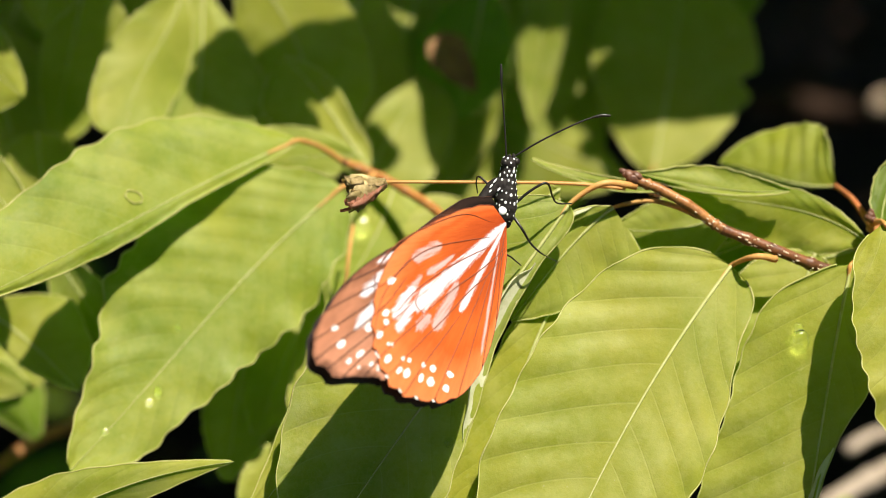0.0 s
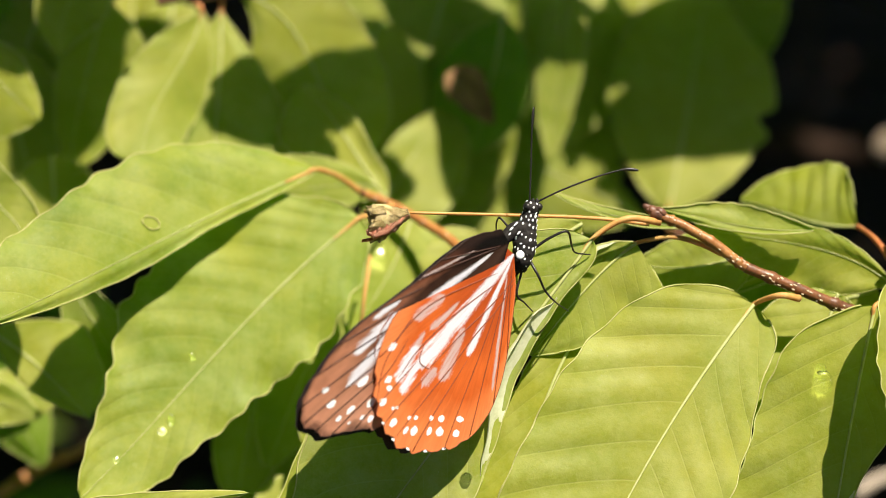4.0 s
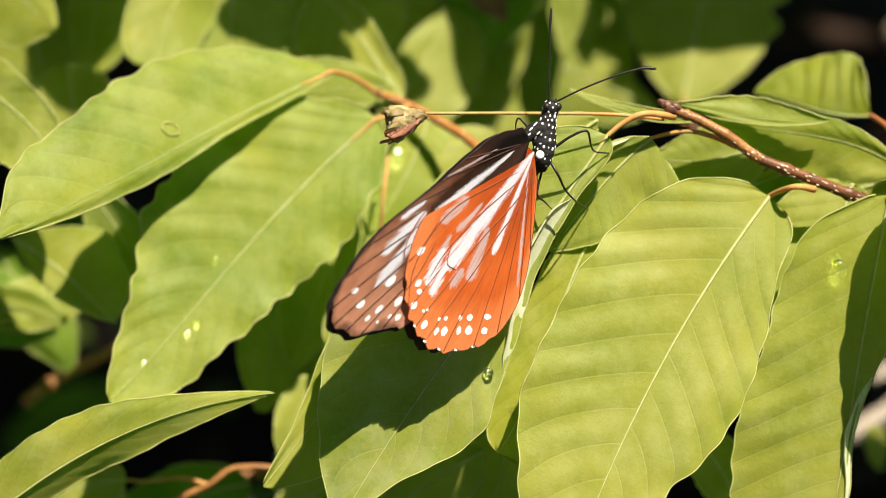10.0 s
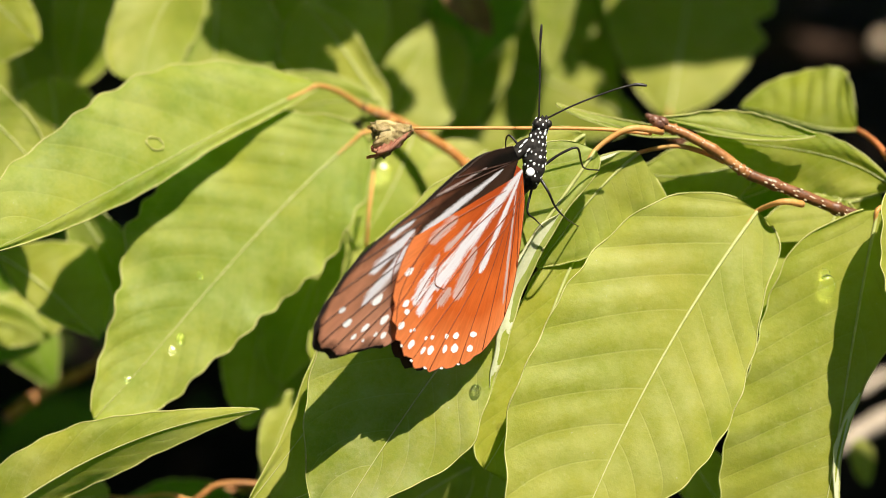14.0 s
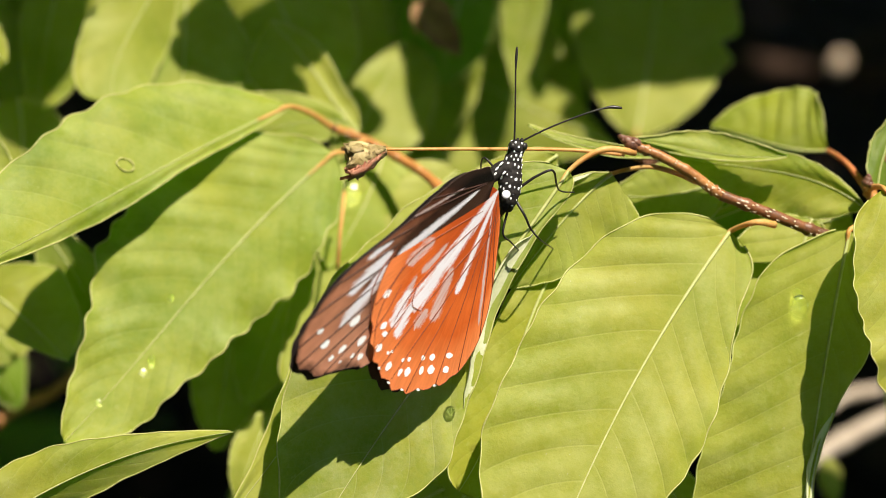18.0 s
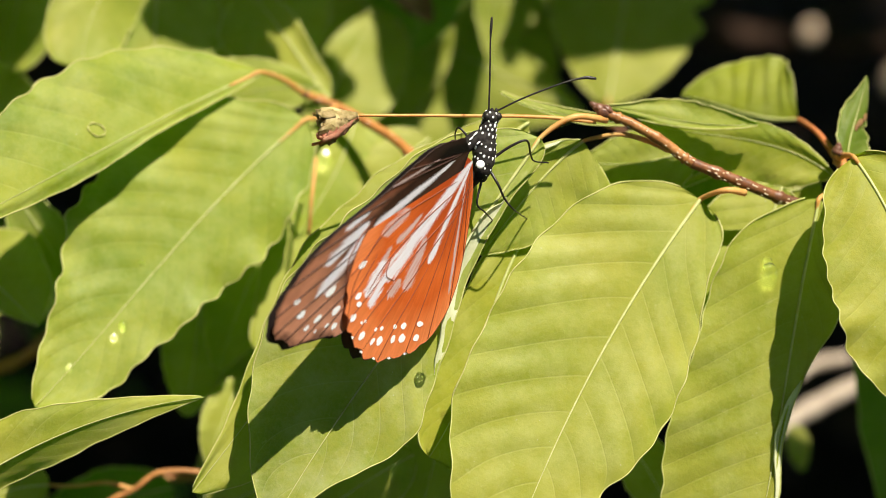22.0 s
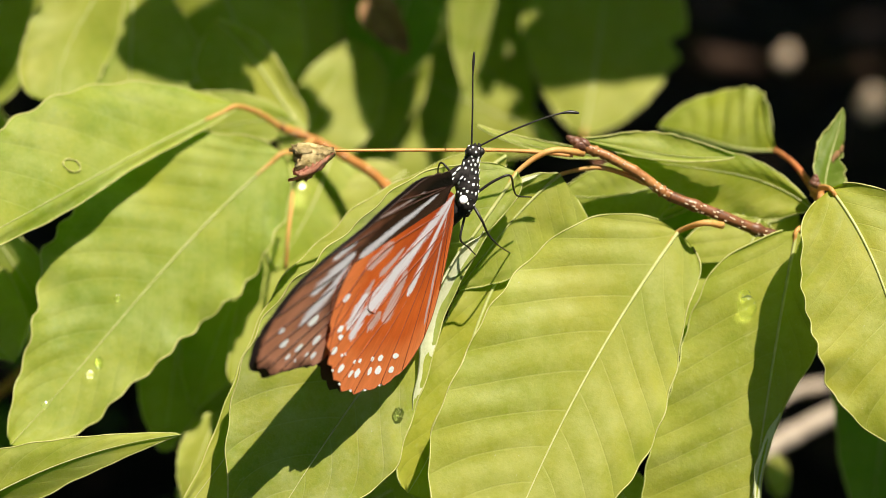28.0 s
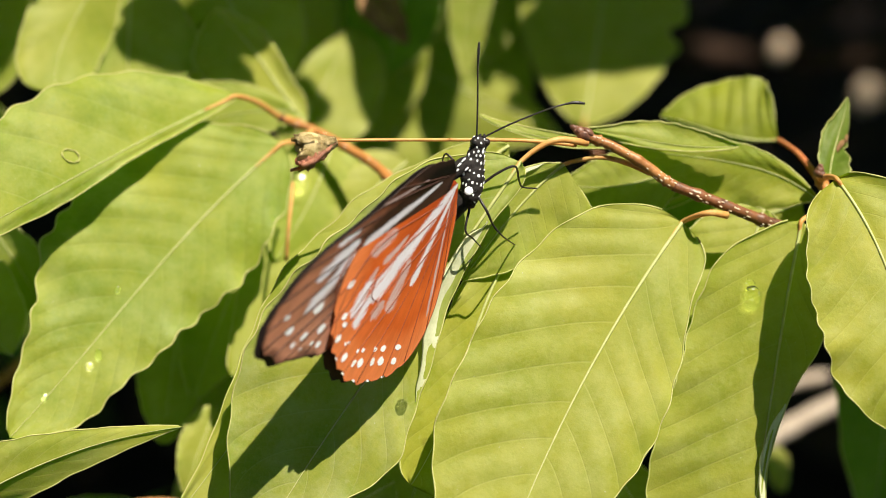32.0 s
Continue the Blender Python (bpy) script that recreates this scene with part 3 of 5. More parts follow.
leaf(right_spray, [(40.2, 21.3, -3.5), (31.7, 15.1, -3.0), (25.9, 6.4, -3.0), (19.5, -1.6, -3.5)], (1.3, 3.7, 5.4, 4.8, 3.8, 2.6, 1.3), (11.3, 11.0, 10.1, 9.3, 7.8, 4.3, 1.3), (6, 2), 0, LEAF,
     wave=0.6, bow=(0.05, 0.05), ribs=10, petiole=[(57.2, 19.4, -1.8), (53.0, 21.4, -3.2), (47.6, 22.6, -1.9), (42.8, 22.0, -3.2)], rolled=(0, 0.10, 0.62, 1.5), label=LEAF_LABEL, crease=0.4)
leaf(right_spray, [(31.8, 7.2, -5.2), (20.7, -7.5, -3.5), (19.6, -26.9, -1.5), (9.0, -41.7, 0.0)], (2.1, 5.0, 6.1, 6.8, 6.3, 6.2, 3.9), (7.5, 10.5, 14.0, 14.8, 15.0, 14.5, 11.5), (0, 6), 0, LEAF_YELLOW, wave=0.8, bow=(0.05, 0.05), ribs=10, label=LEAF_LABEL)
# behind the twig: a leaf folded in two, a round one, an edge-on one and a worn one
leaf(right_spray, [(76.8, 25.2, -10.0), (65.9, 24.0, -10.0), (55.3, 27.1, -10.0), (44.8, 28.9, -10.0)], (0.8, 2.3, 3.8, 4.3, 3.3, 1.3, 0.3), (0.3, 0.6, 1.0, 1.3, 1.4, 1.0, 0.4), (-4, -6), 0, LEAF,
     wave=0.9, bow=(0.05, 0.1), ribs=9, crease=0.2, vein=0.5, label="narrow sunlit beech leaf over a folded one")
leaf(right_spray, [(92.6, 14.3, -10.0), (82.4, 24.0, -14.0), (66.7, 22.4, -16.0), (52.9, 25.7, -14.0)], (0.9, 2.1, 3.7, 4.1, 3.3, 2.4, 1.4), (2.6, 6.6, 8.1, 7.9, 5.6, 2.3, 0.7), (22, -4), 0, LEAF_YELLOW,
     wave=1.0, bow=(0.05, 0.1), ribs=10, crease=1.2, vein=0.5, label="folded beech leaf hanging in its own shade")
leaf(right_spray, [(91.3, 28.0, -37.9), (83.1, 27.2, -41.9), (76.1, 32.3, -47.9), (67.8, 34.2, -51.9)], (8.6, 12.4, 14.2, 13.9, 11.9, 7.3, 2.4), (0.3, 0.6, 1.6, 2.2, 1.8, 1.4, 0.9), (-4, -40), 0, LEAF_ROUND,
     wave=0.8, bow=(0.16, 0.2), ribs=7, crease=2.0, petiole=[(93.4, 18.2, -10.9), (91.9, 24.1, -21.9)], petiole_mat=PETIOLE_RED, label="small rounded beech leaf with deep side veins")
leaf(right_spray, [(52.2, 24.4, -6.9), (42.2, 26.1, -9.9), (32.0, 27.0, -11.9), (23.9, 32.0, -12.9)], 1.5, 1.3, (50, 0), 40, LEAF, (0.9, 0.6), 0.6, (0, 0), 8, label="narrow leaf seen edge-on")
worn_leaf = leaf(right_spray, [(95.4, 18.9, -9.9), (96.0, 24.5, -10.9), (99.3, 29.6, -12.9), (100.2, 35.3, -13.9)], (4.4, 5.6, 5.0, 3.7, 2.6, 1.6, 0.8), (1.8, 2.8, 3.2, 3.3, 2.2, 1.2, 0.5), (-26, 10), 0, LEAF_WORN, wave=1.6, bow=(0.1, 0.1), ribs=7, bite=(0, 0.42, 0.35),
     label="small beech leaf with brown eaten holes")
for x, y, long, wide, turn in ((0.2398, 0.0622, 1.5, 0.75, 0.5), (0.2425, 0.0652, 1.1, 0.6, 0.9), (0.2380, 0.0600, 0.8, 0.5, 1.3)):
    c, n = touch(worn_leaf, (x, y))
    along = (Vector((math.cos(turn), math.sin(turn), 0)) - n * n.dot(Vector((math.cos(turn), math.sin(turn), 0)))).normalized()
    part("dry_patch", blob(c + n * 0.1, (along * long, n.cross(along) * wide, n * 0.12), 6, 12, bumps=0.35, seed=long), DEAD_LEAF, worn_leaf, "brown withered patch")
leaf(right_spray, [(73.2, 16.7, -21.9), (64.8, 12.0, -21.9), (54.2, 9.6, -21.9), (43.5, 8.4, -21.9)], 6, 7, (0, 0), 0, LEAF_SHADE, (0.8, 0.6), 0.8, (0, 0), 9, label="shaded leaf under the twig")
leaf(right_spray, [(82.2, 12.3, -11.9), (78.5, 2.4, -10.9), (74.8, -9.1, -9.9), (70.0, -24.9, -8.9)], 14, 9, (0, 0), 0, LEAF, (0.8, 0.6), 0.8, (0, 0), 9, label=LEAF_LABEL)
leaf(right_spray, [(126.0, 5.4, -67.9), (125.9, -13.1, -69.9), (124.4, -34.4, -71.9), (120.9, -65.3, -73.9)], 13, 20, (0, 0), 0, LEAF_SHADE, (0.8, 0.6), 0.8, (0, 0), 9, label="beech leaf in shade, its colour darkened for it")
leaf(right_spray, [(65.2, 20.8, -19.9), (57.8, 17.6, -20.9), (49.6, 16.4, -20.9), (41.4, 18.1, -19.9)], 7, 8, (0, -4), 0, LEAF, (0.8, 0.6), 0.8, (0, 0), 9, crease=0.6, label=LEAF_LABEL)
leaf(right_spray, [(92.8, 13.6, -22.9), (83.0, 10.5, -23.9), (72.3, 9.5, -22.9), (59.2, 11.8, -21.9)], 8, 10, (0, -4), 0, LEAF, (0.8, 0.6), 0.8, (0, 0), 9, crease=0.6, label=LEAF_LABEL)

left_spray = thing("beech_branch", (4.5, 21.9, -41.9), "orange young beech twig with long drooping sunlit leaves", "branch")
twig(left_spray, [(11.6, 13.4, -29.9), (4.5, 22.3, -41.9), (-1.8, 26.9, -47.9), (-9.4, 31.3, -51.9), (-17.2, 34.5, -54.9)], 1.15, 0.95, BARK_ORANGE, knots=3, pores=14, count=40, label="orange-brown young twig")
bud(left_spray, (-16.5, 34.1, -53.9), (-1.0, 0.35, 0.3), 1.6, 1.5)
upper_leaf = leaf(left_spray, [(-26.3, 38.1, -39.9), (-50.9, 26.2, -24.9), (-70.6, 11.0, -9.9), (-89.4, 1.2, 6.1)], (4.5, 11.7, 17.2, 17.9, 15.6, 12.3, 4.2), (1.0, 1.9, 2.4, 3.6, 3.1, 1.8, 0.6), (6, -10), 2, LEAF_GREEN,
     wave=0.9, bow=(0.16, 0.1), ribs=10, vein=0.4, crease=1.0, petiole=[(-17.1, 34.4, -53.9), (-21.9, 37.3, -47.9)], label=LEAF_LABEL)
lower_leaf = leaf(left_spray, [(-16.4, 27.7, -37.9), (-38.6, 9.3, -30.9), (-53.9, -14.1, -22.9), (-70.9, -32.5, -12.9)], (8.0, 17.5, 22.5, 22.8, 14.7, 8.6, 3.4), (6.4, 11.8, 14.8, 12.8, 10.1, 8.7, 3.7), (2, 6), 0, LEAF_GREEN,
     wave=1.6, bow=(0.06, 0.06), ribs=13, vein=0.7, crease=1.5, petiole=[(-10.0, 31.2, -50.9), (-13.4, 28.5, -41.9)], label=LEAF_LABEL)
leaf(left_spray, [(-13.4, 36.1, -58.0), (-24.8, 37.4, -57.0), (-36.1, 33.7, -56.0), (-46.5, 30.2, -54.0)], (0.8, 3.5, 6.3, 8.2, 8.2, 5.1, 1.3), (2.4, 4.5, 4.9, 4.6, 3.6, 2.1, 1.1), wave=0.6, ribs=9, crease=0.5, vein=0.5, label=LEAF_LABEL)
leaf(left_spray, [(-11.6, 33.8, -62.0), (-18.7, 42.2, -64.0), (-23.3, 53.2, -68.0), (-32.3, 60.5, -70.0)], (1.4, 3.4, 3.6, 4.4, 4.4, 2.6, 1.0), (1.0, 4.2, 7.9, 10.7, 13.0, 12.2, 7.6), wave=0.6, ribs=9, crease=0.5, label="beech leaf half in shade")
hidden_leaf = leaf(left_spray, [(-5.7, 29.1, -56.9), (-8.2, 19.3, -53.9), (-12.0, 12.9, -51.9), (-18.2, 2.7, -49.9)], 12, 13, (0, 0), 0, LEAF_GREEN, (0.8, 0.6), 0.8, (0.1, 0.1), 9, label=LEAF_LABEL)
leaf(left_spray, [(11.1, 24.6, -57.9), (-3.1, 14.2, -53.9), (-15.7, -1.1, -49.9), (-28.0, -22.4, -43.9)], 12, 12, (0, 0), 0, LEAF, (0.8, 0.6), 0.8, (0.1, 0.1), 9, label=LEAF_LABEL)

part("petiole", tube(spline([(-14.4, 19.5, -43.9), (-14.5, 16.2, -37.9), (-15.2, 9.9, -35.9), (-15.8, 2.6, -37.9)], 16), [0.42] * 17, 8), PETIOLE, hidden_leaf, "orange leaf stalk")

# a pale ring-shaped scar, and small dry nicks
c, n = touch(upper_leaf, (-0.1417, 0.0583))
a = n.cross(Vector((0.4, 1, 0))).normalized()
ring = [c + n * 0.12 + (a * 1.9 * math.cos(t) + n.cross(a) * 1.35 * math.sin(t)) * (1 + 0.12 * noise.noise((math.cos(t) * 2, math.sin(t) * 2, 0))) for t in [2 * math.pi * k / 24 for k in range(25)]]
part("scar", tube(ring, [0.13 + 0.05 * math.sin(k * 1.3) for k in range(25)], 6, cap=False), MARGIN, upper_leaf, "pale brown ring-shaped scar")

low_spray = thing("beech_branch", (-105.0, -9.8, -41.9), "low beech spray with leaves partly in shade", "branch")
leaf(low_spray, [(-100.4, 1.6, -54.0), (-89.6, -2.8, -48.0), (-81.8, -10.3, -44.0), (-74.2, -17.2, -40.0)], (0.6, 2.4, 4.5, 5.3, 4.1, 2.2, 0.6), (1.1, 4.8, 8.9, 12.7, 10.9, 8.7, 3.4), wave=0.7, bow=(0.05, 0.05), ribs=9, crease=0.6, label="beech leaf lying in another leaf's shade")
leaf(low_spray, [(-107.8, 39.6, -42.0), (-99.3, 31.1, -38.0), (-87.5, 25.7, -34.0), (-84.0, 14.1, -30.0)], (1.3, 5.3, 8.6, 10.3, 9.6, 7.4, 2.7), (2.0, 6.6, 6.8, 6.3, 5.0, 2.9, 0.6), wave=0.7, ribs=9, crease=0.6, label=LEAF_LABEL)
leaf(low_spray, [(-124.0, -14.0, -70.0), (-114.0, -12.5, -70.0), (-103.0, -13.0, -70.0), (-91.0, -18.0, -70.0)], (1.5, 4.0, 6.0, 6.0, 5.5, 4.0, 1.5), (1.5, 3.5, 4.5, 4.5, 4.5, 3.5, 1.5), wave=0.7, ribs=9, crease=0.5, label="beech leaf deep in the bush")
leaf(low_spray, [(-97.3, -58.7, -3.9), (-79.5, -42.6, 0.1), (-58.1, -31.9, 2.1), (-35.4, -29.5, 2.1)], (1.9, 4.6, 5.0, 5.6, 4.2, 2.3, 0.8), (2.4, 7.5, 8.6, 7.2, 4.2, 1.8, 0.6), (-26, -4), 0, LEAF, wave=0.8, bow=(0.1, 0.14), ribs=10, crease=0.7, label=LEAF_LABEL)
leaf(low_spray, [(-73.0, -52.3, -46.0), (-80.0, -52.0, -45.0), (-89.0, -55.0, -44.0), (-98.0, -60.0, -44.0)], 6, 7, (0, 0), 0, LEAF, (0.8, 0.6), 0.8, (0.05, 0.05), 8, petiole=[(-54.5, -53.5, -46.0), (-60.3, -51.9, -46.0), (-68.0, -52.6, -46.0)], label="beech leaf low in the bush")
leaf(low_spray, [(-124.1, -10.5, -71.9), (-112.2, -13.2, -71.9), (-102.0, -17.2, -73.9), (-94.4, -20.0, -75.9)], 9, 9, (0, 0), 0, LEAF_SHADE, (0.8, 0.6), 0.8, (0, 0), 8, label="beech leaf in shade, its colour darkened for it")
twig(low_spray, [(-66.0, -58.5, -46.0), (-58.0, -55.0, -46.0), (-53.9, -53.0, -46.0), (-48.5, -49.6, -46.0), (-38.0, -50.1, -46.0), (-30.0, -54.7, -46.0), (-18.0, -60.0, -48.0)], 0.72, 0.55, BARK_TAN, knots=4, count=36, label="reddish twig low in the bush")

# withered flower on a thread-thin stalk
flower = thing("withered_flower", (-5.4, 25.3, 10.1), "dry tan flower husk with pink bracts on a thin straw stalk", "flower")
part("stalk", tube(spline([(42.5, 25.0, -1.9), (31.1, 25.9, 0.1), (12.9, 25.8, 5.1), (-5.4, 25.5, 10.1)], 30), [0.42 - 0.004 * i for i in range(31)], 7), PETIOLE, flower, "straw-coloured stalk")
rnd = random.Random(5)
hub = Vector((-5.2, 25.3, 10.1))
AXIS = Vector((-1.0, -0.28, 0.05)).normalized()
part("cup", tube([hub + AXIS * d for d in (-0.3, 0.8, 2.2, 4.0, 6.0, 7.4)], [0.45, 0.8, 1.9, 3.0, 3.5, 2.0], 14), HUSK, flower, "tan dry flower cup")
for k in range(64):
    pink = k % 7 == 0
    a, ring = k * 2.4, (k % 3) / 2
    spread = 0.50 - 0.13 * ring
    around = AXIS.cross(Vector((0, 0, 1))).normalized()
    out = around * math.cos(a) + around.cross(AXIS) * math.sin(a)
    ln = rnd.uniform(6.8, 8.8)
    if pink:
        out = (Vector((0.1, -0.75, 0.9)) + Vector((rnd.uniform(-0.4, 0.4), 0, rnd.uniform(-0.4, 0.4)))).normalized()
        spread, ln = 0.58, rnd.uniform(7.4, 9.0)
    rows, bm = [], bmesh.new()
    for i in range(9):
        s = i / 8
        c = hub + AXIS * ln * s * math.cos(spread * (0.6 + 0.4 * s)) + out * (0.45 + ln * s * math.sin(spread) * (1.15 - 0.35 * s))
        c += Vector((rnd.uniform(-1, 1), rnd.uniform(-1, 1), rnd.uniform(-1, 1))) * (0.2 + 0.45 * s)
        tan = AXIS.cross(out)
        w = (0.25 + 1.35 * math.sin(math.pi * min(s ** 0.8, 1) * 0.80)) * (0.45 if pink else 0.62)
        rows.append([bm.verts.new(c + tan * w * e + out * 0.35 * (1 - e * e) * (1 if e < 1.5 else 0)) for e in (-1, -0.5, 0, 0.5, 1)])
    for p, q in zip(rows, rows[1:]):
        for e in range(4):
            bm.faces.new((p[e], p[e + 1], q[e + 1], q[e]))
    bmesh.ops.solidify(bm, geom=bm.faces[:], thickness=0.15)
    part("bract", bm, HUSK_PINK if pink else HUSK, flower)

# ---- the shrub behind ----
back_spray = thing("beech_branch", (-53.7, 77.2, -71.9), "dark beech shoot with broad leaves in dappled shade", "branch")
twig(back_spray, [(-30.4, 97.1, -81.9), (-41.0, 88.5, -78.9), (-48.1, 84.0, -75.9), (-53.9, 82.2, -73.9), (-60.5, 81.7, -72.9), (-67.0, 80.0, -73.0)], 1.5, 1.1, BUD, knots=4, count=30, label="dark shoot")
leaf(back_spray, [(-56.5, 78.0, -72.0), (-57.0, 64.7, -70.0), (-69.4, 56.3, -66.0), (-67.4, 40.6, -60.0)], (1.8, 5.4, 8.3, 9.9, 9.8, 9.3, 6.7), (0.7, 3.3, 7.0, 9.6, 9.4, 8.1, 4.4), (18, -20), 0, LEAF, wave=0.6, bow=(0.1, 0.1), ribs=9, petiole=[(-58.1, 79.8, -72.9), (-57.0, 79.4, -72.9)], petiole_mat=PETIOLE_RED, crease=0.35, vein=0.9, fine=0.8, label=LEAF_LABEL)
leaf(back_spray, [(-52.3, 78.7, -76.0), (-51.2, 65.4, -74.0), (-53.0, 52.3, -72.0), (-52.1, 37.3, -68.0)], (1.4, 4.9, 8.1, 10.4, 12.0, 11.8, 6.9), (1.0, 4.1, 8.9, 13.8, 16.0, 13.3, 7.5), (8, 8), 0, LEAF, wave=0.6, bow=(0.1, 0.1), ribs=9, petiole=[(-52.2, 82.3, -74.9), (-52.2, 80.5, -75.9)], petiole_mat=PETIOLE_RED, crease=0.35, vein=0.9, fine=0.8, label="beech leaf half in shade")
leaf(back_spray, [(-48.0, 83.1, -78.0), (-30.4, 80.2, -82.0), (-29.4, 57.1, -84.0), (-20.0, 42.9, -86.0)], (2.2, 6.9, 12.3, 13.4, 12.5, 8.1, 2.6), (1.5, 5.4, 13.7, 15.2, 15.5, 13.3, 7.6), (0, 0), 0, LEAF, wave=0.6, bow=(0.05, 0.05), ribs=9, petiole=[(-51.5, 82.9, -75.9), (-49.6, 83.6, -76.9)], petiole_mat=PETIOLE_RED, crease=0.35, vein=0.9, fine=0.8, label="broad beech leaf half in shade")
leaf(back_spray, [(-81.8, 82.3, -84.0), (-84.0, 68.0, -86.0), (-88.9, 53.8, -86.0), (-88.4, 38.9, -84.0)], (1.6, 5.8, 7.4, 7.2, 5.4, 3.2, 0.8), (3.6, 10.3, 14.4, 13.7, 11.2, 6.8, 2.0), (0, 0), 0, LEAF, wave=0.6, bow=(0.05, 0.05), ribs=9, crease=0.35, vein=0.8, fine=0.8, label="beech leaf half in shade")
leaf(back_spray, [(-82.9, 89.2, -71.9), (-86.9, 82.5, -71.9), (-90.2, 75.9, -71.9), (-89.6, 66.6, -71.9)], 8, 9, (0, 0), 0, LEAF_YELLOW, (0.8, 0.6), 0.8, (0.05, 0.05), 8, crease=0.35, vein=0.6, fine=0.8, label=LEAF_LABEL)

leaf(back_spray, [(-112.4, 68.8, -60.0), (-104.8, 62.8, -60.0), (-98.1, 55.4, -60.0), (-91.4, 50.0, -60.0)], (2.1, 5.8, 9.4, 10.9, 11.1, 8.9, 3.2), (1.2, 4.1, 6.6, 7.8, 5.9, 3.8, 1.5), (0, 0), 0, LEAF_YELLOW, wave=0.7, bow=(0.05, 0.05), ribs=9, crease=0.5, fine=0.8, label="yellow-green beech leaf half in shade")
leaf(back_spray, [(-120.7, 99.1, -101.9), (-111.3, 89.6, -103.9), (-103.2, 80.0, -105.9), (-95.0, 63.1, -107.9)], 17, 19, (0, 0), 0, LEAF_SHADE, (0.8, 0.6), 0.8, (0.05, 0.05), 9, crease=0.35, vein=0.6, fine=0.8, label="beech leaf in shade, its colour darkened for it")
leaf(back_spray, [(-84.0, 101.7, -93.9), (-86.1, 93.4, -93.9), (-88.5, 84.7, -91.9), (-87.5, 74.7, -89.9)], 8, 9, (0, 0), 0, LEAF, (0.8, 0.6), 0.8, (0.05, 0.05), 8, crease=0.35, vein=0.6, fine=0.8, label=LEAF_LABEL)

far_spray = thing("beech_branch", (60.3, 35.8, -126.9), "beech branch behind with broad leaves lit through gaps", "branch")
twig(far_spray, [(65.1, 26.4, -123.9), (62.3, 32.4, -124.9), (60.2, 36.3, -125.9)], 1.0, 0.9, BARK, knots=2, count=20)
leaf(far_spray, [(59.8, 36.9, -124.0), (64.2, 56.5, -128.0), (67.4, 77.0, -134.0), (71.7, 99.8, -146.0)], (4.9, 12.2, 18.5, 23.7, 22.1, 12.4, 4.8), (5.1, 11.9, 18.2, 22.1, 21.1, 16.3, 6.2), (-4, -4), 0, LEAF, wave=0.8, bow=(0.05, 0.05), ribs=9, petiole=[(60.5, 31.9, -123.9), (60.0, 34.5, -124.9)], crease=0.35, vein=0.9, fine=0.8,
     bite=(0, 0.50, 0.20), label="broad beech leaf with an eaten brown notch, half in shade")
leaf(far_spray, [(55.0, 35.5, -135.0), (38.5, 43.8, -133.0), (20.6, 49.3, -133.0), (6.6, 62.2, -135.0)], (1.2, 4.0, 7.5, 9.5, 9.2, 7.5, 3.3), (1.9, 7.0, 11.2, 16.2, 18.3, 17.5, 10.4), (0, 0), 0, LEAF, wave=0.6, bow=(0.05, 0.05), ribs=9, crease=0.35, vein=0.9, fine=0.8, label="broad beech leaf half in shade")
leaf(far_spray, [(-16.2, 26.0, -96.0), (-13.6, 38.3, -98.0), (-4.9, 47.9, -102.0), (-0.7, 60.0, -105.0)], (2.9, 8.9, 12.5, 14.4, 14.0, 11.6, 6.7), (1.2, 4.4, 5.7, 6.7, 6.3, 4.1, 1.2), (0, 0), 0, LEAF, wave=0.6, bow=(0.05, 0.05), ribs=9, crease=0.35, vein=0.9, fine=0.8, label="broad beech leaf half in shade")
leaf(far_spray, [(15.5, 85.0, -110.0), (14.5, 73.8, -112.0), (11.3, 62.7, -112.0), (8.6, 49.6, -112.0)], (2.1, 7.6, 11.3, 14.3, 13.7, 11.2, 5.5), (1.3, 5.4, 8.8, 10.0, 9.4, 6.8, 2.6), (0, 0), 0, LEAF_SHADE, wave=0.6, bow=(0.05, 0.05), ribs=9, crease=0.35, vein=1.2, fine=0.8, label="beech leaf in shade, its colour darkened for it")
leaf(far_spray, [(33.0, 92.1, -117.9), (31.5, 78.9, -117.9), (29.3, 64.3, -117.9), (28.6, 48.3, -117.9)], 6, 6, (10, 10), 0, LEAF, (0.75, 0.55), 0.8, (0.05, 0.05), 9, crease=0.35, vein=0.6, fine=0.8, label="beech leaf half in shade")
leaf(far_spray, [(2.4, 94.6, -131.9), (-3.6, 79.9, -133.9), (-9.7, 65.1, -135.9), (-12.7, 48.7, -137.9)], 18, 18, (0, 0), 0, LEAF_SHADE, (0.75, 0.55), 0.8, (0.05, 0.05), 9, crease=0.35, vein=0.6, fine=0.8, label="beech leaf in shade, its colour darkened for it")
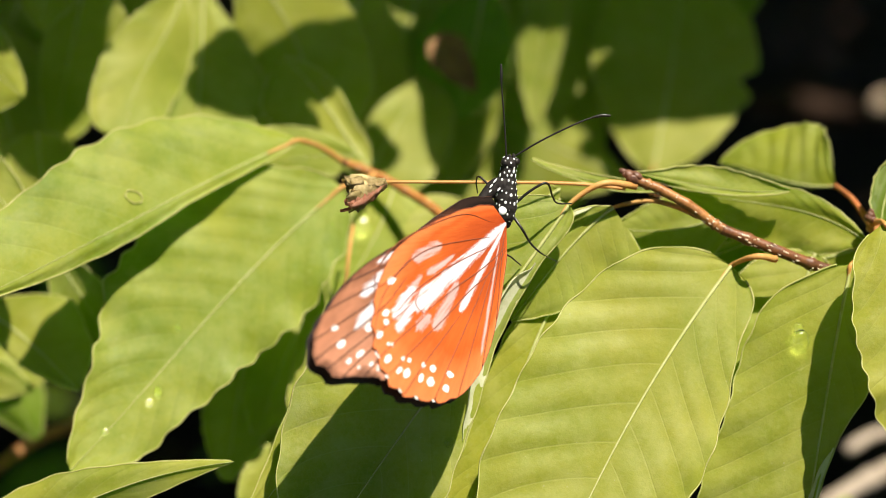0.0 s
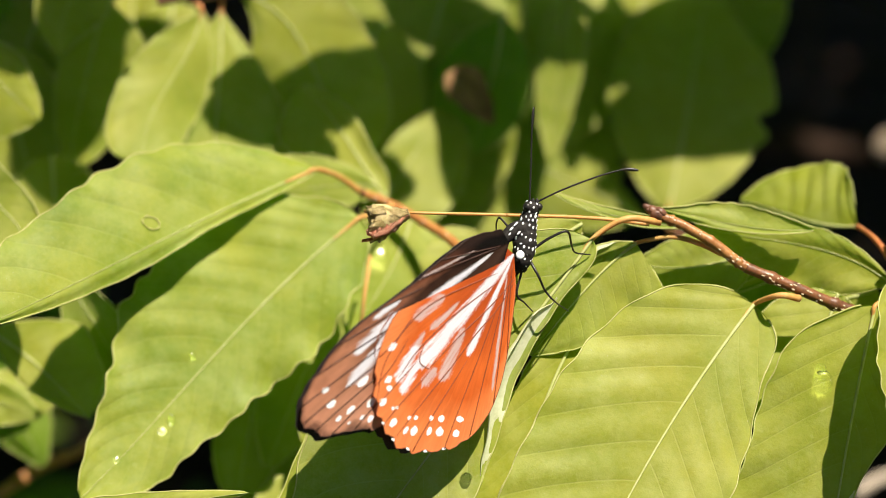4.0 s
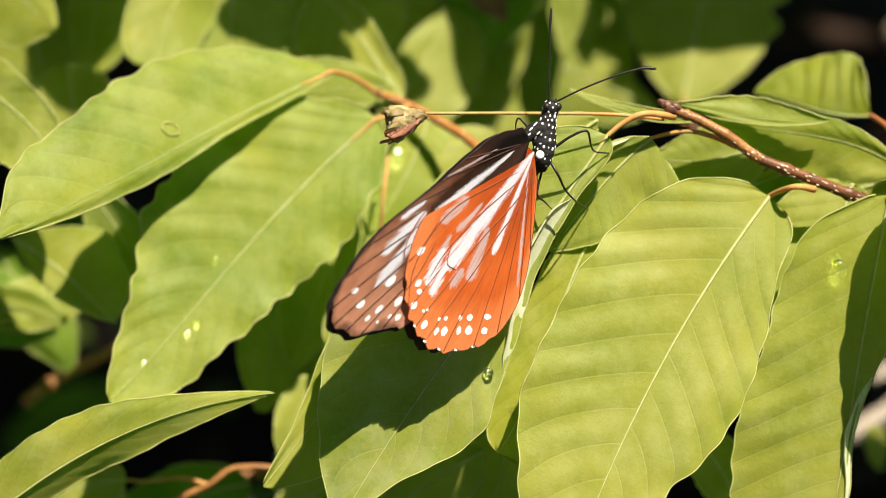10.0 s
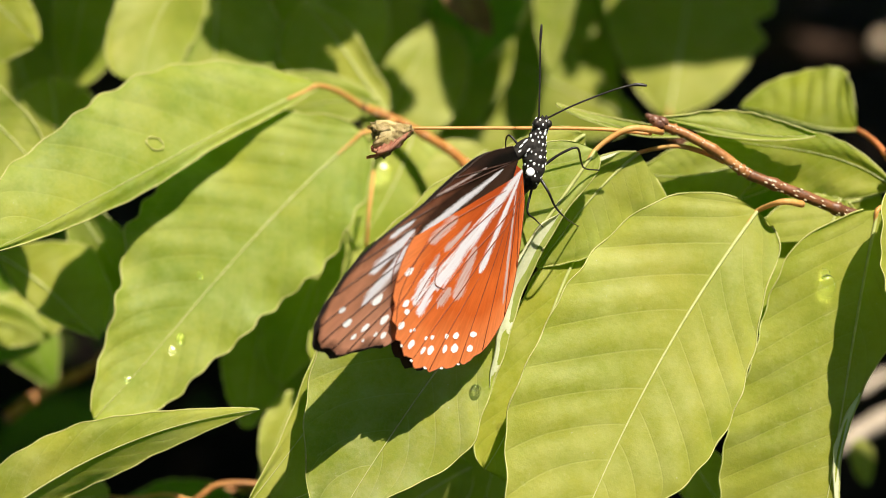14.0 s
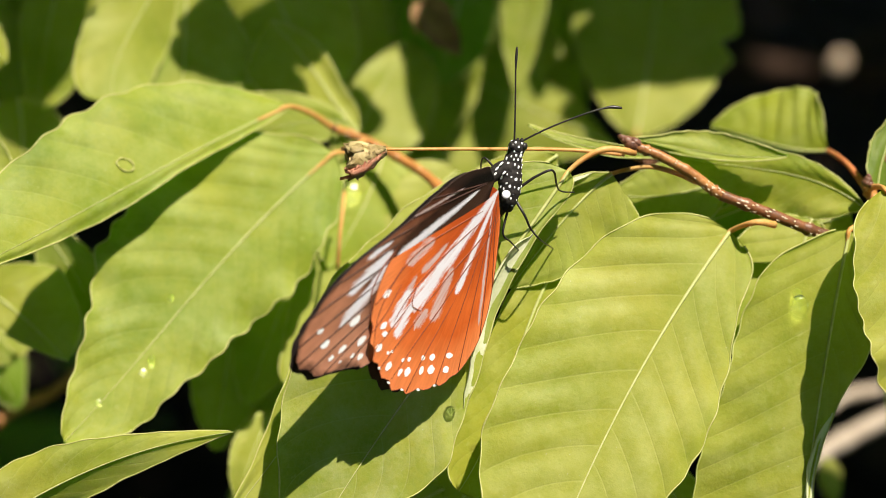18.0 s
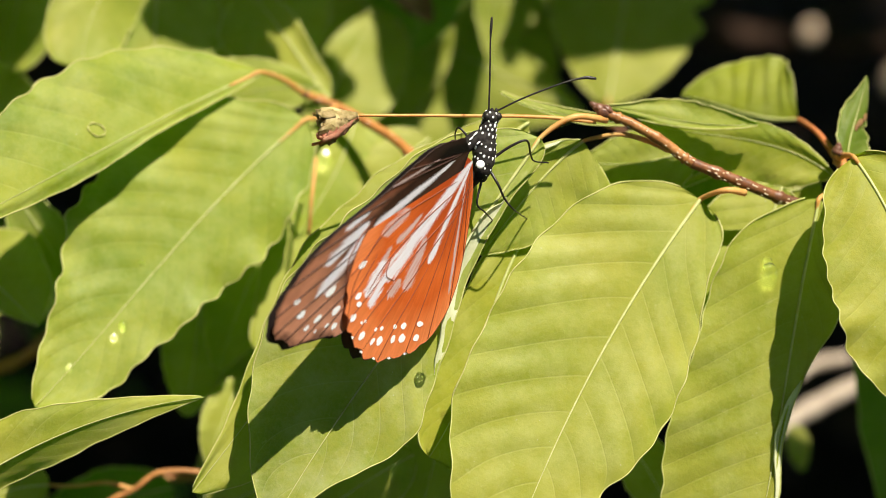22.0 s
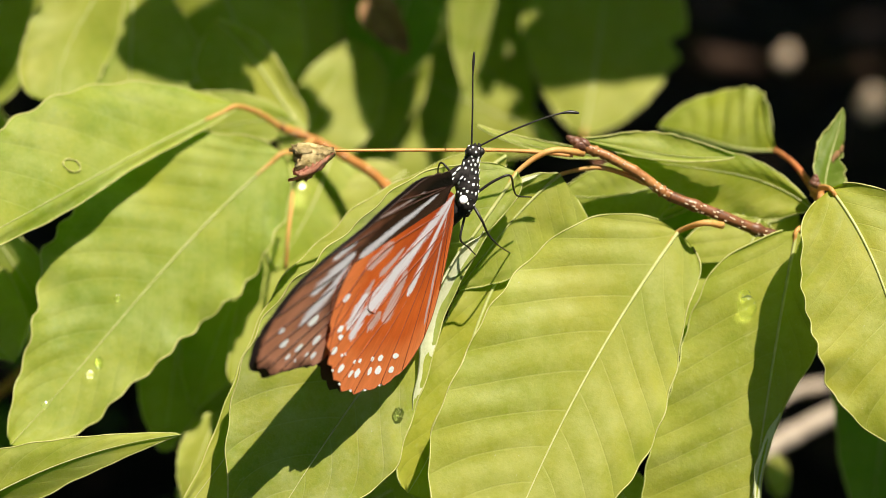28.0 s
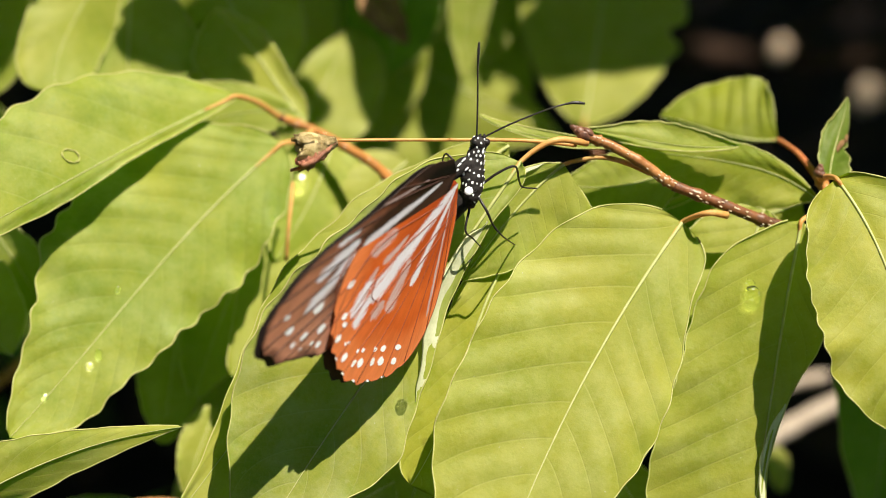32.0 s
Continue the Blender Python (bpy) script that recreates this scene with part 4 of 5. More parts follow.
# the dense leaves behind them, in shade or caught by flecks of sun
rnd = random.Random(21)
for x, y, z, an, ln, wd in (
        (-103, 79, -105, 250, 46, 14), (-92, 76, -98, 100, 20, 7), (-79, 85, -120, 270, 40, 14), (-65, 63, -112, 280, 50, 15), (-33, 82, -118, 290, 48, 16), (-20, 61, -112, 260, 46, 16),
        (-4, 83, -125, 255, 46, 17), (1, 59, -128, 285, 50, 16), (22, 85, -130, 270, 46, 15), (34, 79, -142, 262, 56, 16), (35, 51, -150, 280, 46, 15), (54, 89, -155, 255, 56, 20),
        (77, 98, -165, 280, 50, 18), (-106, 53, -95, 290, 40, 14), (-93, 26, -85, 270, 36, 12), (-30, 41, -98, 250, 40, 14), (12, 40, -135, 260, 40, 16)):
    c, t = Vector((x, y, z)), Vector((math.cos(radians(an)), math.sin(radians(an)), rnd.uniform(-0.15, 0.25)))
    bend = Vector((rnd.uniform(-0.08, 0.08), rnd.uniform(-0.05, 0.05), 0.05)) * ln
    leaf(far_spray, [c - t * ln * 0.5, c - t * ln * 0.15 + bend, c + t * ln * 0.2 + bend, c + t * ln * 0.5], wd, wd * rnd.uniform(0.85, 1.1), (rnd.uniform(-8, 14), rnd.uniform(-8, 14)), rnd.uniform(-12, 12), LEAF, (0.8, 0.58), 0.7, (0.06, 0.06), 9,
         crease=0.4, vein=1.2, fine=0.7, label="beech leaf in the shade of the bush")
# a withered brown leaf hanging
leaf(far_spray, [(3.0, 69.6, -99.9), (5.9, 65.5, -98.9), (9.4, 61.6, -98.9), (12.9, 55.7, -99.9)], 5.2, 4.6, (26, 30), 0, DEAD_LEAF, (0.75, 0.55), 1.6, (0.3, 0.3), 6, vein=0.2, fine=0.8, edge=False, label="withered brown leaf")

under_spray = thing("beech_branch", (-38.5, -27.0, -81.9), "leaves deep in the shade of the bush", "branch")
rnd = random.Random(11)
for k, (x, y, d, an, ln, m) in enumerate([(460, 625, 462, 262, 30, LEAF), (545, 600, 474, 240, 30, LEAF), (530, 810, 500, 240, 30, LEAF), (300, 905, 480, 200, 36, LEAF_SHADE), (760, 860, 450, 250, 30, LEAF), (890, 780, 430, 255, 44, LEAF),
                                          (40, 560, 500, 300, 34, LEAF_SHADE), (1262, 858, 432, 300, 24, LEAF), (1530, 800, 520, 280, 12, LEAF), (100, 915, 470, 20, 30, LEAF), (620, 480, 470, 250, 36, LEAF), (538, 552, 460, 250, 30, LEAF), (507, 750, 450, 250, 20, LEAF), (545, 884, 438, 200, 22, LEAF), (738, 876, 428, 215, 30, LEAF), (198, 437, 450, 300, 26, LEAF), (47, 550, 470, 10, 26, LEAF)]):
    c = Vector(((x - 784) * d / 3536.4, (441 - y) * d / 3536.4, 398.1 - d))
    t = Vector((math.cos(radians(an)), math.sin(radians(an)), rnd.uniform(-0.2, 0.25)))
    sag = Vector((0, -0.06 * ln, -0.05 * ln))
    leaf(under_spray, [c - t * ln * 0.5, c - t * ln * 0.12 - sag, c + t * ln * 0.2 - sag, c + t * ln * 0.5], ln * 0.26, ln * 0.26, (rnd.uniform(-5, 15), rnd.uniform(-5, 15)), rnd.uniform(-15, 15), m, (0.8, 0.6), 0.9, (0.05, 0.05), 9, fine=0.7, label="beech leaf in the shade of the bush")

# dry twigs deep in the bush
dry = thing("dead_twig", (-92.0, -29.5, -126.9), "thin bleached dead twig inside the bush", "twig", "dead twigs")
twig(dry, [(-111.3, -40.6, -116.9), (-102.4, -33.5, -123.9), (-92.2, -28.7, -127.9), (-85.3, -22.3, -131.9)], 1.6, 1.1, BARK_ORANGE, "stem", 3, 0, 24)
dry = thing("dead_twig", (-64.8, -54.1, -106.9), "thin brown dead twig inside the bush", "twig", "dead twigs")
twig(dry, [(-85.4, -69.1, -101.9), (-69.0, -61.4, -105.9), (-52.3, -58.2, -109.9), (-35.3, -59.2, -113.9)], 1.2, 0.9, BARK_ORANGE, "stem", 3, 0, 24)
twig(dry, [(-69.0, -61.4, -105.9), (-61.6, -60.6, -103.9), (-50.1, -64.2, -101.9)], 1.0, 0.8, BARK_GREY, "side_stem", 2, 0, 16)


# ---- the butterfly ----
butterfly = thing("butterfly", (17.5, 17.0, 14.1), "chestnut-orange and brown butterfly with white spots, wings closed over its back", "butterfly")
HOME = Vector((17.5, 17.0, 14.1))


def own(x, y, z=0.0):
    return HOME + Vector((x, y, z))


def wing_pose(sweep, opening, pitch, slip_x, slip_y, body, push):
    """A wing's pose in the butterfly's space: opening about the body's axis, pitch across it, sweep in the wing's own plane."""
    axis, cross = Vector((0.2, 0.98, 0)), Vector((0.98, -0.2, 0))
    turn = Matrix.Rotation(radians(opening), 4, axis) @ Matrix.Rotation(radians(pitch), 4, cross) @ Matrix.Rotation(radians(sweep), 4, "Z")
    return Matrix.Rotation(radians(-body), 4, "Z") @ Matrix.Translation(Vector((slip_x, slip_y, 0)) * MM) @ turn @ Matrix.Translation((0, 0, push * MM))


BODY_ROWS = [  # seconds, place of the wing root in the spray, turn of the body in degrees
    (0, 17.45, 19.65, 5),
    (0.5, 16.04, 20.89, 5),
    (1, 15.88, 21.32, 5),
    (1.5, 15.70, 19.99, 0.8),
    (2, 16.29, 17.85, 0.5),
    (3, 16.20, 17.48, 0.5),
    (6, 17.06, 17.88, 0),
    (8, 17.06, 17.30, 0),
    (10, 17.00, 17.17, 0),
    (12, 17.30, 16.80, 0),
    (14, 17.53, 16.77, 0),
    (17, 17.80, 16.50, 0),
    (19, 17.94, 16.43, 0),
    (21, 18.15, 15.84, 0),
    (23, 18.66, 15.88, 0),
    (25, 19.12, 15.68, 0),
    (26.5, 19.28, 15.89, 0),
    (28.5, 19.57, 15.72, 0),
    (30, 19.55, 15.70, 0),
    (32, 19.83, 15.50, 0),
]
WING_ROWS = [  # seconds, sweep of the forewing, sweep of the hindwing, opening, pitch in degrees, slip of the root in mm
    (0, -8.7, -20.1, 36.3, -12.6, 1.63, -3.70, 5),
    (0.5, -7.8, -18.2, 23.6, -11.4, 3.08, -3.03, 5),
    (1, -7.7, -18.0, 23.7, -9.5, 2.62, -2.31, 5),
    (1.5, -2.2, -10.4, 14.9, 5.0, 0.56, 0.48, 0.8),
    (2, 0.1, -8.4, 30.7, 2.7, 0.36, -1.33, 0.5),
    (2.5, 0.4, -6.8, 32.2, 4.6, 0.21, -0.86, 0.5),
    (3, 0.3, -6.4, 32.5, 5.6, 0.50, -0.45, 0.5),
    (3.5, 1.3, -5.2, 33.7, 6.8, 0.19, -0.66, 0.5),
    (5.5, 2.4, -3.9, 34.9, 8.1, -0.12, -0.87, 0.5),
    (6.5, 1.8, -3.9, 33.7, 8.9, -0.45, -0.57, 0),
    (8, 1.0, -3.6, 32.7, 8.9, -0.26, -0.74, 0),
    (10, 1.7, -2.7, 37.8, 8.1, 0.05, -0.27, 0),
    (12, 2.3, -1.7, 38.8, 9.5, -0.28, -0.34, 0),
    (14, 2.1, -1.4, 40.1, 10.8, -0.35, -0.42, 0),
    (16.5, 2.1, -1.3, 40.8, 11.1, -0.34, -0.16, 0),
    (18, 1.9, -1.1, 41.5, 11.0, -0.38, -0.06, 0),
    (20, 1.9, -1.1, 43.4, 11.4, -0.37, 0.02, 0),
    (22, 2.4, -0.4, 45.0, 12.7, -0.46, -0.14, 0),
    (24, 1.3, -0.9, 46.8, 13.9, -0.51, 0.18, 0),
    (26, 1.1, -0.6, 48.0, 14.1, -0.93, 0.24, 0),
    (28.5, 0.2, -1.1, 50.0, 14.8, -0.80, 0.20, 0),
    (30, 0.2, -0.9, 49.5, 14.7, -1.05, 0.25, 0),
    (32, -1.3, -3.3, 50.1, 13.2, -1.16, 0.57, 0),
]

# spread of the wings: angle in degrees and reach in mm from the wing root
HIND_REACH = [(150, 4.4), (163, 5.8), (180, 8.7), (193, 13.7), (201, 19.0), (206.7, 24.5), (210.6, 28.1), (216, 31.6), (222, 35.4), (227.7, 38.6), (233.7, 40.8), (239, 42.5), (244, 43.1), (249.3, 42.3), (254.7, 40.6),
              (261.4, 38.3), (266.5, 34.6), (271, 30.0), (274.3, 24.5), (277, 17.5), (280.3, 10.5), (285, 5.7)]
FORE_REACH = [(125, 3.2), (152, 4.7), (168, 7.8), (184, 11.8), (192.5, 15.9), (199, 20.6), (201.8, 25.3), (203.4, 30.2), (205, 34.6), (207.2, 39.6), (210, 43.8), (212, 47.7), (214.2, 50.6), (216.5, 52.6), (219, 53), (222.5, 52),
              (225.3, 50.3), (227.5, 47.8), (229.3, 45.8), (233.5, 43.8), (239, 35.0), (248, 23.0), (258, 11.0)]
HIND_ROOT, FORE_ROOT = (-1.6, 0.8), (-2.9, 3.1)


def reach(table, a):
    for (a0, r0), (a1, r1) in zip(table, table[1:]):
        if a <= a1:
            return r0 + (r1 - r0) * max(a - a0, 0) / (a1 - a0)
    return table[-1][1]


def on_wing(root, a, r, z=0.0):
    return own(root[0] + r * math.cos(radians(a)), root[1] + r * math.sin(radians(a)), z + 0.012 * r * math.sin(radians((a - 150) * 1.5)))


def ray_cover(root, rays, x, y):
    """How white and how grey the scales are at x, y of a wing: rays run from (a0, r0) to (a1, r1) with half widths w0 to w1."""
    cover = [0.0, 0.0]
    for a0, r0, a1, r1, w0, w1, grey in rays:
        p, q = (Vector((root[0] + r * math.cos(radians(a)), root[1] + r * math.sin(radians(a)))) for a, r in ((a0, r0), (a1, r1)))
        d = q - p
        v = Vector((x, y)) - p
        along = v.dot(d) / d.length_squared
        if -0.05 < along < 1.05:
            w = (w0 + (w1 - w0) * along) * max(1 - max(abs(along - 0.5) - 0.36, 0) ** 2 / 0.034, 0.02) ** 0.5
            side = abs(v.x * d.y - v.y * d.x) / d.length / w
            cover[grey] = max(cover[grey], min(max((1.45 - side) / 1.1, 0), 1))
    return (*cover, 0.0, 1.0)


def wing(name, table, root, mat, label, scallop, veins, near, rays=(), curves=()):
    m = 64 if near else 16
    # steps of about a millimetre along the edge
    angles = []
    for (b0, r0), (b1, r1) in zip(table, table[1:]):
        steps = max(2, int((2.5 if near else 1) * math.hypot(r1 - r0, radians(b1 - b0) * (r0 + r1) / 2)))
        angles += [b0 + (b1 - b0) * k / steps for k in range(steps)]
    angles.append(table[-1][0])
    n = len(angles) - 1
    bm = bmesh.new()
    uvl = bm.loops.layers.uv.new("UVMap")
    a0, a1 = table[0][0], table[-1][0]
    grid, rim = [], []
    for i in range(n + 1):
        a = angles[i]
        far = sum(reach(table, a + d) for d in (-0.6, 0, 0.6)) / 3
        far *= 1 + 0.012 * noise.noise((a * 0.9, table[0][1], 0.0)) * (1 if far > 38 else 0)
        far *= 1 - scallop * abs(math.sin(math.pi * (a - a0) / 5.2)) ** 2 * (1 if far > 36 and a > 214 else 0)
        grid.append([bm.verts.new(on_wing(root, a, far * k / m)) for k in range(1, m + 1)])
        rim.append(grid[-1][-1].co.copy())
    hub = bm.verts.new(on_wing(root, 200, 0))
    for i in range(n):
        ux, uy = ((angles[i + d] - a0) / (a1 - a0) for d in (0, 1))
        f = bm.faces.new((hub, grid[i][0], grid[i + 1][0]))
        for loop, uv in zip(f.loops, ((ux, 0), (ux, 1 / m), (uy, 1 / m))):
            loop[uvl].uv = uv
        for k in range(m - 1):
            f = bm.faces.new((grid[i][k], grid[i][k + 1], grid[i + 1][k + 1], grid[i + 1][k]))
            for loop, uv in zip(f.loops, ((ux, (k + 1) / m), (ux, (k + 2) / m), (uy, (k + 2) / m), (uy, (k + 1) / m))):
                loop[uvl].uv = uv
    ob = part(name, bm, mat, butterfly, label)
    if near:
        scales = ob.data.color_attributes.new("scales", "FLOAT_COLOR", "POINT")
        for v, c in zip(ob.data.vertices, scales.data):
            c.color = ray_cover(root, rays, v.co.x / MM, v.co.y / MM)
        for curve in curves:
            path = spline([on_wing(root, a, r, 0.02) for a, r in curve], 24)
            part("vein", tube(path, [0.03 + 0.085 * math.sin(math.pi * i / 24) ** 0.4 for i in range(25)], 5), VEIN if mat is HIND else FORE_VEIN, ob)
    part("wing_rim", tube(rim, [0.08] * len(rim), 5), (VEIN if mat is HIND else FORE_VEIN) if near else WING_RIM, ob, "thin dark wing edge")
    for a, start, end, bend in veins if near else ():
        path = []
        for i in range(17):
            s = i / 16
            ang = a + bend * (1 - s) ** 2
            path.append(on_wing(root, ang, start + (end * reach(table, a) - start) * s, 0.03))
        part("vein", tube(path, [min(0.03 + 0.02 * i, 0.095 if mat is HIND else 0.10) for i in range(17)], 5), VEIN if mat is HIND else FORE_VEIN, ob)
    return ob


def spot(parent, root, a, r, along, wide, mat=None, name="white_spot"):
    """A flat spot of white scales with an uneven edge."""
    bm = bmesh.new()
    c = on_wing(root, a, r, 0.07)
    w = Vector((math.cos(radians(a)), math.sin(radians(a)), 0))
    side = w.cross(Vector((0, 0, 1)))
    edge = []
    for k in range(18):
        t = 2 * math.pi * k / 18
        j = 1 + 0.3 * noise.noise((math.cos(t) * 1.3 + a, math.sin(t) * 1.3 + r, 0.4))
        edge.append(bm.verts.new(c + w * along * 0.84 * j * math.cos(t) + side * wide * 0.84 * j * math.sin(t)))
    top = bm.verts.new(c + Vector((0, 0, 0.01)))
    for k in range(18):
        bm.faces.new((top, edge[k], edge[(k + 1) % 18]))
    bmesh.ops.recalc_face_normals(bm, faces=bm.faces[:])
    part(name, bm, mat or WHITE, parent)


HIND_VEINS = [(220, 24, 0.99, -6), (226.5, 27, 0.99, -5), (231.3, 28, 0.99, 0), (236.5, 28, 0.99, 2), (248.3, 22, 0.99, 4), (257.2, 9, 0.99, 3), (264.5, 3, 0.99, 0), (271.5, 2, 0.99, -2), (276, 2, 0.95, -4)]
HIND_CURVES = [[(196, 4), (190, 10.2), (201, 18.7), (208, 27), (214.7, 32.7), (221, 35)], [(232, 5), (217.3, 11), (213.7, 19.7), (217.4, 27), (223.6, 34), (230.4, 39)], [(285, 4.5), (252, 10.7), (240.9, 18.8), (237.4, 27.6)],
               [(237.4, 27.6), (232, 27.8), (227.5, 24.5)], [(286, 5), (261, 10.8), (250.2, 17), (246, 25), (243.4, 32), (241.7, 41.5)], [(246, 6), (231, 13), (228, 20), (228.2, 27), (230.4, 33)]]
FORE_VEINS = [(191, 2, 0.99, 2), (198.5, 2, 0.99, 0), (203.7, 20, 0.99, 0), (207.5, 24, 0.99, 0), (211.3, 28, 0.99, 1), (215.3, 30, 0.99, 1), (218.6, 30, 0.99, 2), (221.8, 29, 0.99, 3), (225.2, 26, 0.99, 3), (228.8, 20, 0.99, 3)]
HIND_RAYS = [(231.0, 1.0, 233.4, 27.8, 0.75, 1.9, 0), (252.0, 2.0, 251.5, 20.6, 0.35, 0.85, 0), (240.5, 17.5, 245.0, 27.5, 0.8, 1.5, 1), (213.5, 17.0, 215.8, 24.0, 1.0, 1.2, 1), (224.3, 24.0, 230.0, 32.0, 0.5, 1.2, 1), (226.4, 26.6, 230.8, 33.4, 0.9, 1.25, 0),
             (231.8, 27.8, 234.7, 34.4, 0.8, 1.0, 0), (240.1, 26.8, 239.5, 30.6, 1.0, 1.1, 1), (261.3, 5.0, 270.0, 25.8, 0.2, 0.4, 1), (224.0, 15.0, 225.0, 22.0, 0.4, 0.8, 1)]
FORE_RAYS = [(208.0, 5.0, 212.6, 24.6, 0.4, 1.1, 0), (204.3, 25.5, 205.7, 31.2, 0.44, 0.6, 0), (208.9, 26.4, 212.3, 37.0, 1.0, 1.1, 0), (213.2, 28.2, 218.8, 41.6, 0.8, 1.0, 0), (216.4, 31.0, 220.0, 40.0, 0.5, 0.9, 1), (190, 8.0, 198.5, 20.5, 0.2, 0.3, 1)]
far_fore = wing("forewing", FORE_REACH, FORE_ROOT, WING_RIM, "dark brown forewing of the far side", 0.012, FORE_VEINS, False)
far_hind = wing("hindwing", HIND_REACH, HIND_ROOT, WING_RIM, "dark-edged hindwing of the far side", 0.02, HIND_VEINS, False)
near_fore = wing("forewing", FORE_REACH, FORE_ROOT, FORE, "brown forewing with white spots and lavender streaks", 0.012, FORE_VEINS, True, FORE_RAYS)
near_hind = wing("hindwing", HIND_REACH, HIND_ROOT, HIND, "chestnut-orange hindwing with white streaks and spots", 0.02, HIND_VEINS, True, HIND_RAYS, HIND_CURVES)
# the two rows of spots along the margin
for a, r, x, y in [(220.0, 30.6, 1.44, 0.73), (228.0, 34.7, 0.97, 0.73), (230.4, 35.6, 0.73, 0.74), (231.8, 38.2, 0.98, 0.80), (235.7, 37.7, 0.37, 0.40), (236.6, 37.1, 0.37, 0.40), (238.5, 39.7, 1.05, 0.7), (243.2, 39.3, 1.0, 0.55), (245.6, 38.6, 1.2, 0.85),
                   (242.0, 37.1, 0.50, 0.42), (243.9, 36.3, 0.50, 0.55), (250.2, 37.2, 1.1, 0.6), (253.7, 36.5, 1.1, 0.95), (248.8, 34.9, 0.63, 0.55), (252.2, 34.1, 0.72, 0.85), (259.4, 35.8, 0.9, 0.85), (259.0, 33.0, 0.64, 1.0)]:
    spot(near_hind, HIND_ROOT, a, r, x, y)
for a, r, x, y in [(221.0, 38.9, 1.8, 0.75), (227.3, 40.3, 1.4, 0.9), (215.6, 45.8, 0.94, 0.55), (219.5, 46.3, 1.3, 0.75), (224.3, 44.1, 1.3, 0.62), (223.7, 46.8, 0.8, 0.5), (228.2, 43.4, 0.7, 0.38), (230.4, 42.5, 0.95, 0.65), (226.4, 45.9, 0.45, 0.26)]:
    spot(near_fore, FORE_ROOT, a, r, x, y)

# white tips of the scalloped edge
for a in (236.2, 241.4, 246.6, 251.8, 257.0):
    spot(near_hind, HIND_ROOT, a, reach(HIND_REACH, a) * 0.985, 0.28, 0.5)

# body: thorax, head and abdomen, black with white dots
BODY_UP = Vector((0.22, 0.975, 0)).normalized()
BODY_SIDE = Vector((0.975, -0.22, 0)).normalized()
OUT = Vector((0, 0, 1))
SPINE = [own(0.3, -3.0, -3.2), own(0.6, -0.8, -2.6), own(0.9, 2.0, -2.5), own(1.1, 4.6, -2.5), own(1.6, 6.9, -2.3), own(2.1, 8.6, -2.0)]
THICK = [0.9, 1.85, 2.3, 2.2, 1.75, 1.4]
spine = spline(SPINE, 25)
girth = [v.x for v in spline([(r, 0, 0) for r in THICK], 25)]
thorax = part("thorax", tube(spine, [g * (1 + 0.05 * math.sin(i * 1.9)) for i, g in enumerate(girth)], 18), FUZZ, butterfly, "black furry thorax with white dots")
part("shoulder", tube(spline([own(1.0, 4.9, -2.4), own(-1.0, 4.7, -2.2), own(-3.2, 3.0, -1.4), own(-5.4, 0.9, -0.4)], 14), [2.3 - 0.125 * i for i in range(15)], 14), FUZZ, thorax)
head = part("head", blob(own(2.2, 9.1, -2.0), (BODY_SIDE * 1.75, OUT * 1.75, BODY_UP * 1.6), 12, 16, bumps=0.06), FUZZ, butterfly, "black head with white dots")
part("abdomen", tube(spline([own(0.2, -0.5, -3.6), own(-4.2, -5, -4.6), own(-9.5, -10.5, -5.4), own(-14.5, -15, -6.2)], 20), [1.9 * (1 - (i / 21) ** 3) for i in range(21)], 12), FUZZ, butterfly)
for sx, sz in ((1.25, 0.6), (-1.0, 0.9)):
    part("eye", blob(own(2.3 + sx, 9.3, -2.0 + sz * 1.2), (BODY_SIDE * 0.75, OUT * 0.75, BODY_UP * 0.8), 8, 10), SHINY, head)
for sx in (0.4, 1.1):
    part("palp", tube(spline([own(1.9 + sx, 9.9, -1.4), own(1.95 + sx * 1.1, 10.5, -1.1), own(2.0 + sx * 1.1, 10.95, -1.1)], 6), [0.42, 0.45, 0.42, 0.36, 0.30, 0.22, 0.12], 6), FUZZ, head)
rnd = random.Random(8)
dots = []
for k in range(900):
    i, a = rnd.uniform(1, 23), rnd.uniform(-1.5, 1.5)
    q = spine[int(i)].lerp(spine[int(i) + 1], i % 1)
    n = (BODY_SIDE * math.sin(a) + OUT * math.cos(a)).normalized()
    p, size = q + n * girth[int(i)] * 0.99, rnd.uniform(0.22, 0.46)
    if all((p - d).length > size + r + 0.22 for d, r in dots):
        dots.append((p, size))
        w = n.cross(BODY_UP).normalized()
        part("white_dot", blob(p, (w * size * rnd.uniform(0.6, 0.85), w.cross(n) * size, n * 0.08), 5, 8), WHITE, thorax)
for x, y, ln in ((-0.9, 5.9, 1.0), (-1.7, 5.0, 0.9), (-0.3, 4.2, 0.8), (-2.0, 4.0, 0.6)):
    part("white_dot", blob(own(x, y, -0.35 - 0.12 * (x + 1) ** 2), (BODY_UP * 0.55 * ln + BODY_SIDE * 0.35 * ln, BODY_SIDE * 0.17 - BODY_UP * 0.1, OUT * 0.10), 5, 8), WHITE, thorax)
part("white_dot", blob(own(0, 0, 0.35), (BODY_SIDE * 0.85, BODY_UP * 0.85, OUT * 0.25), 6, 12), WHITE, thorax)
dots = []
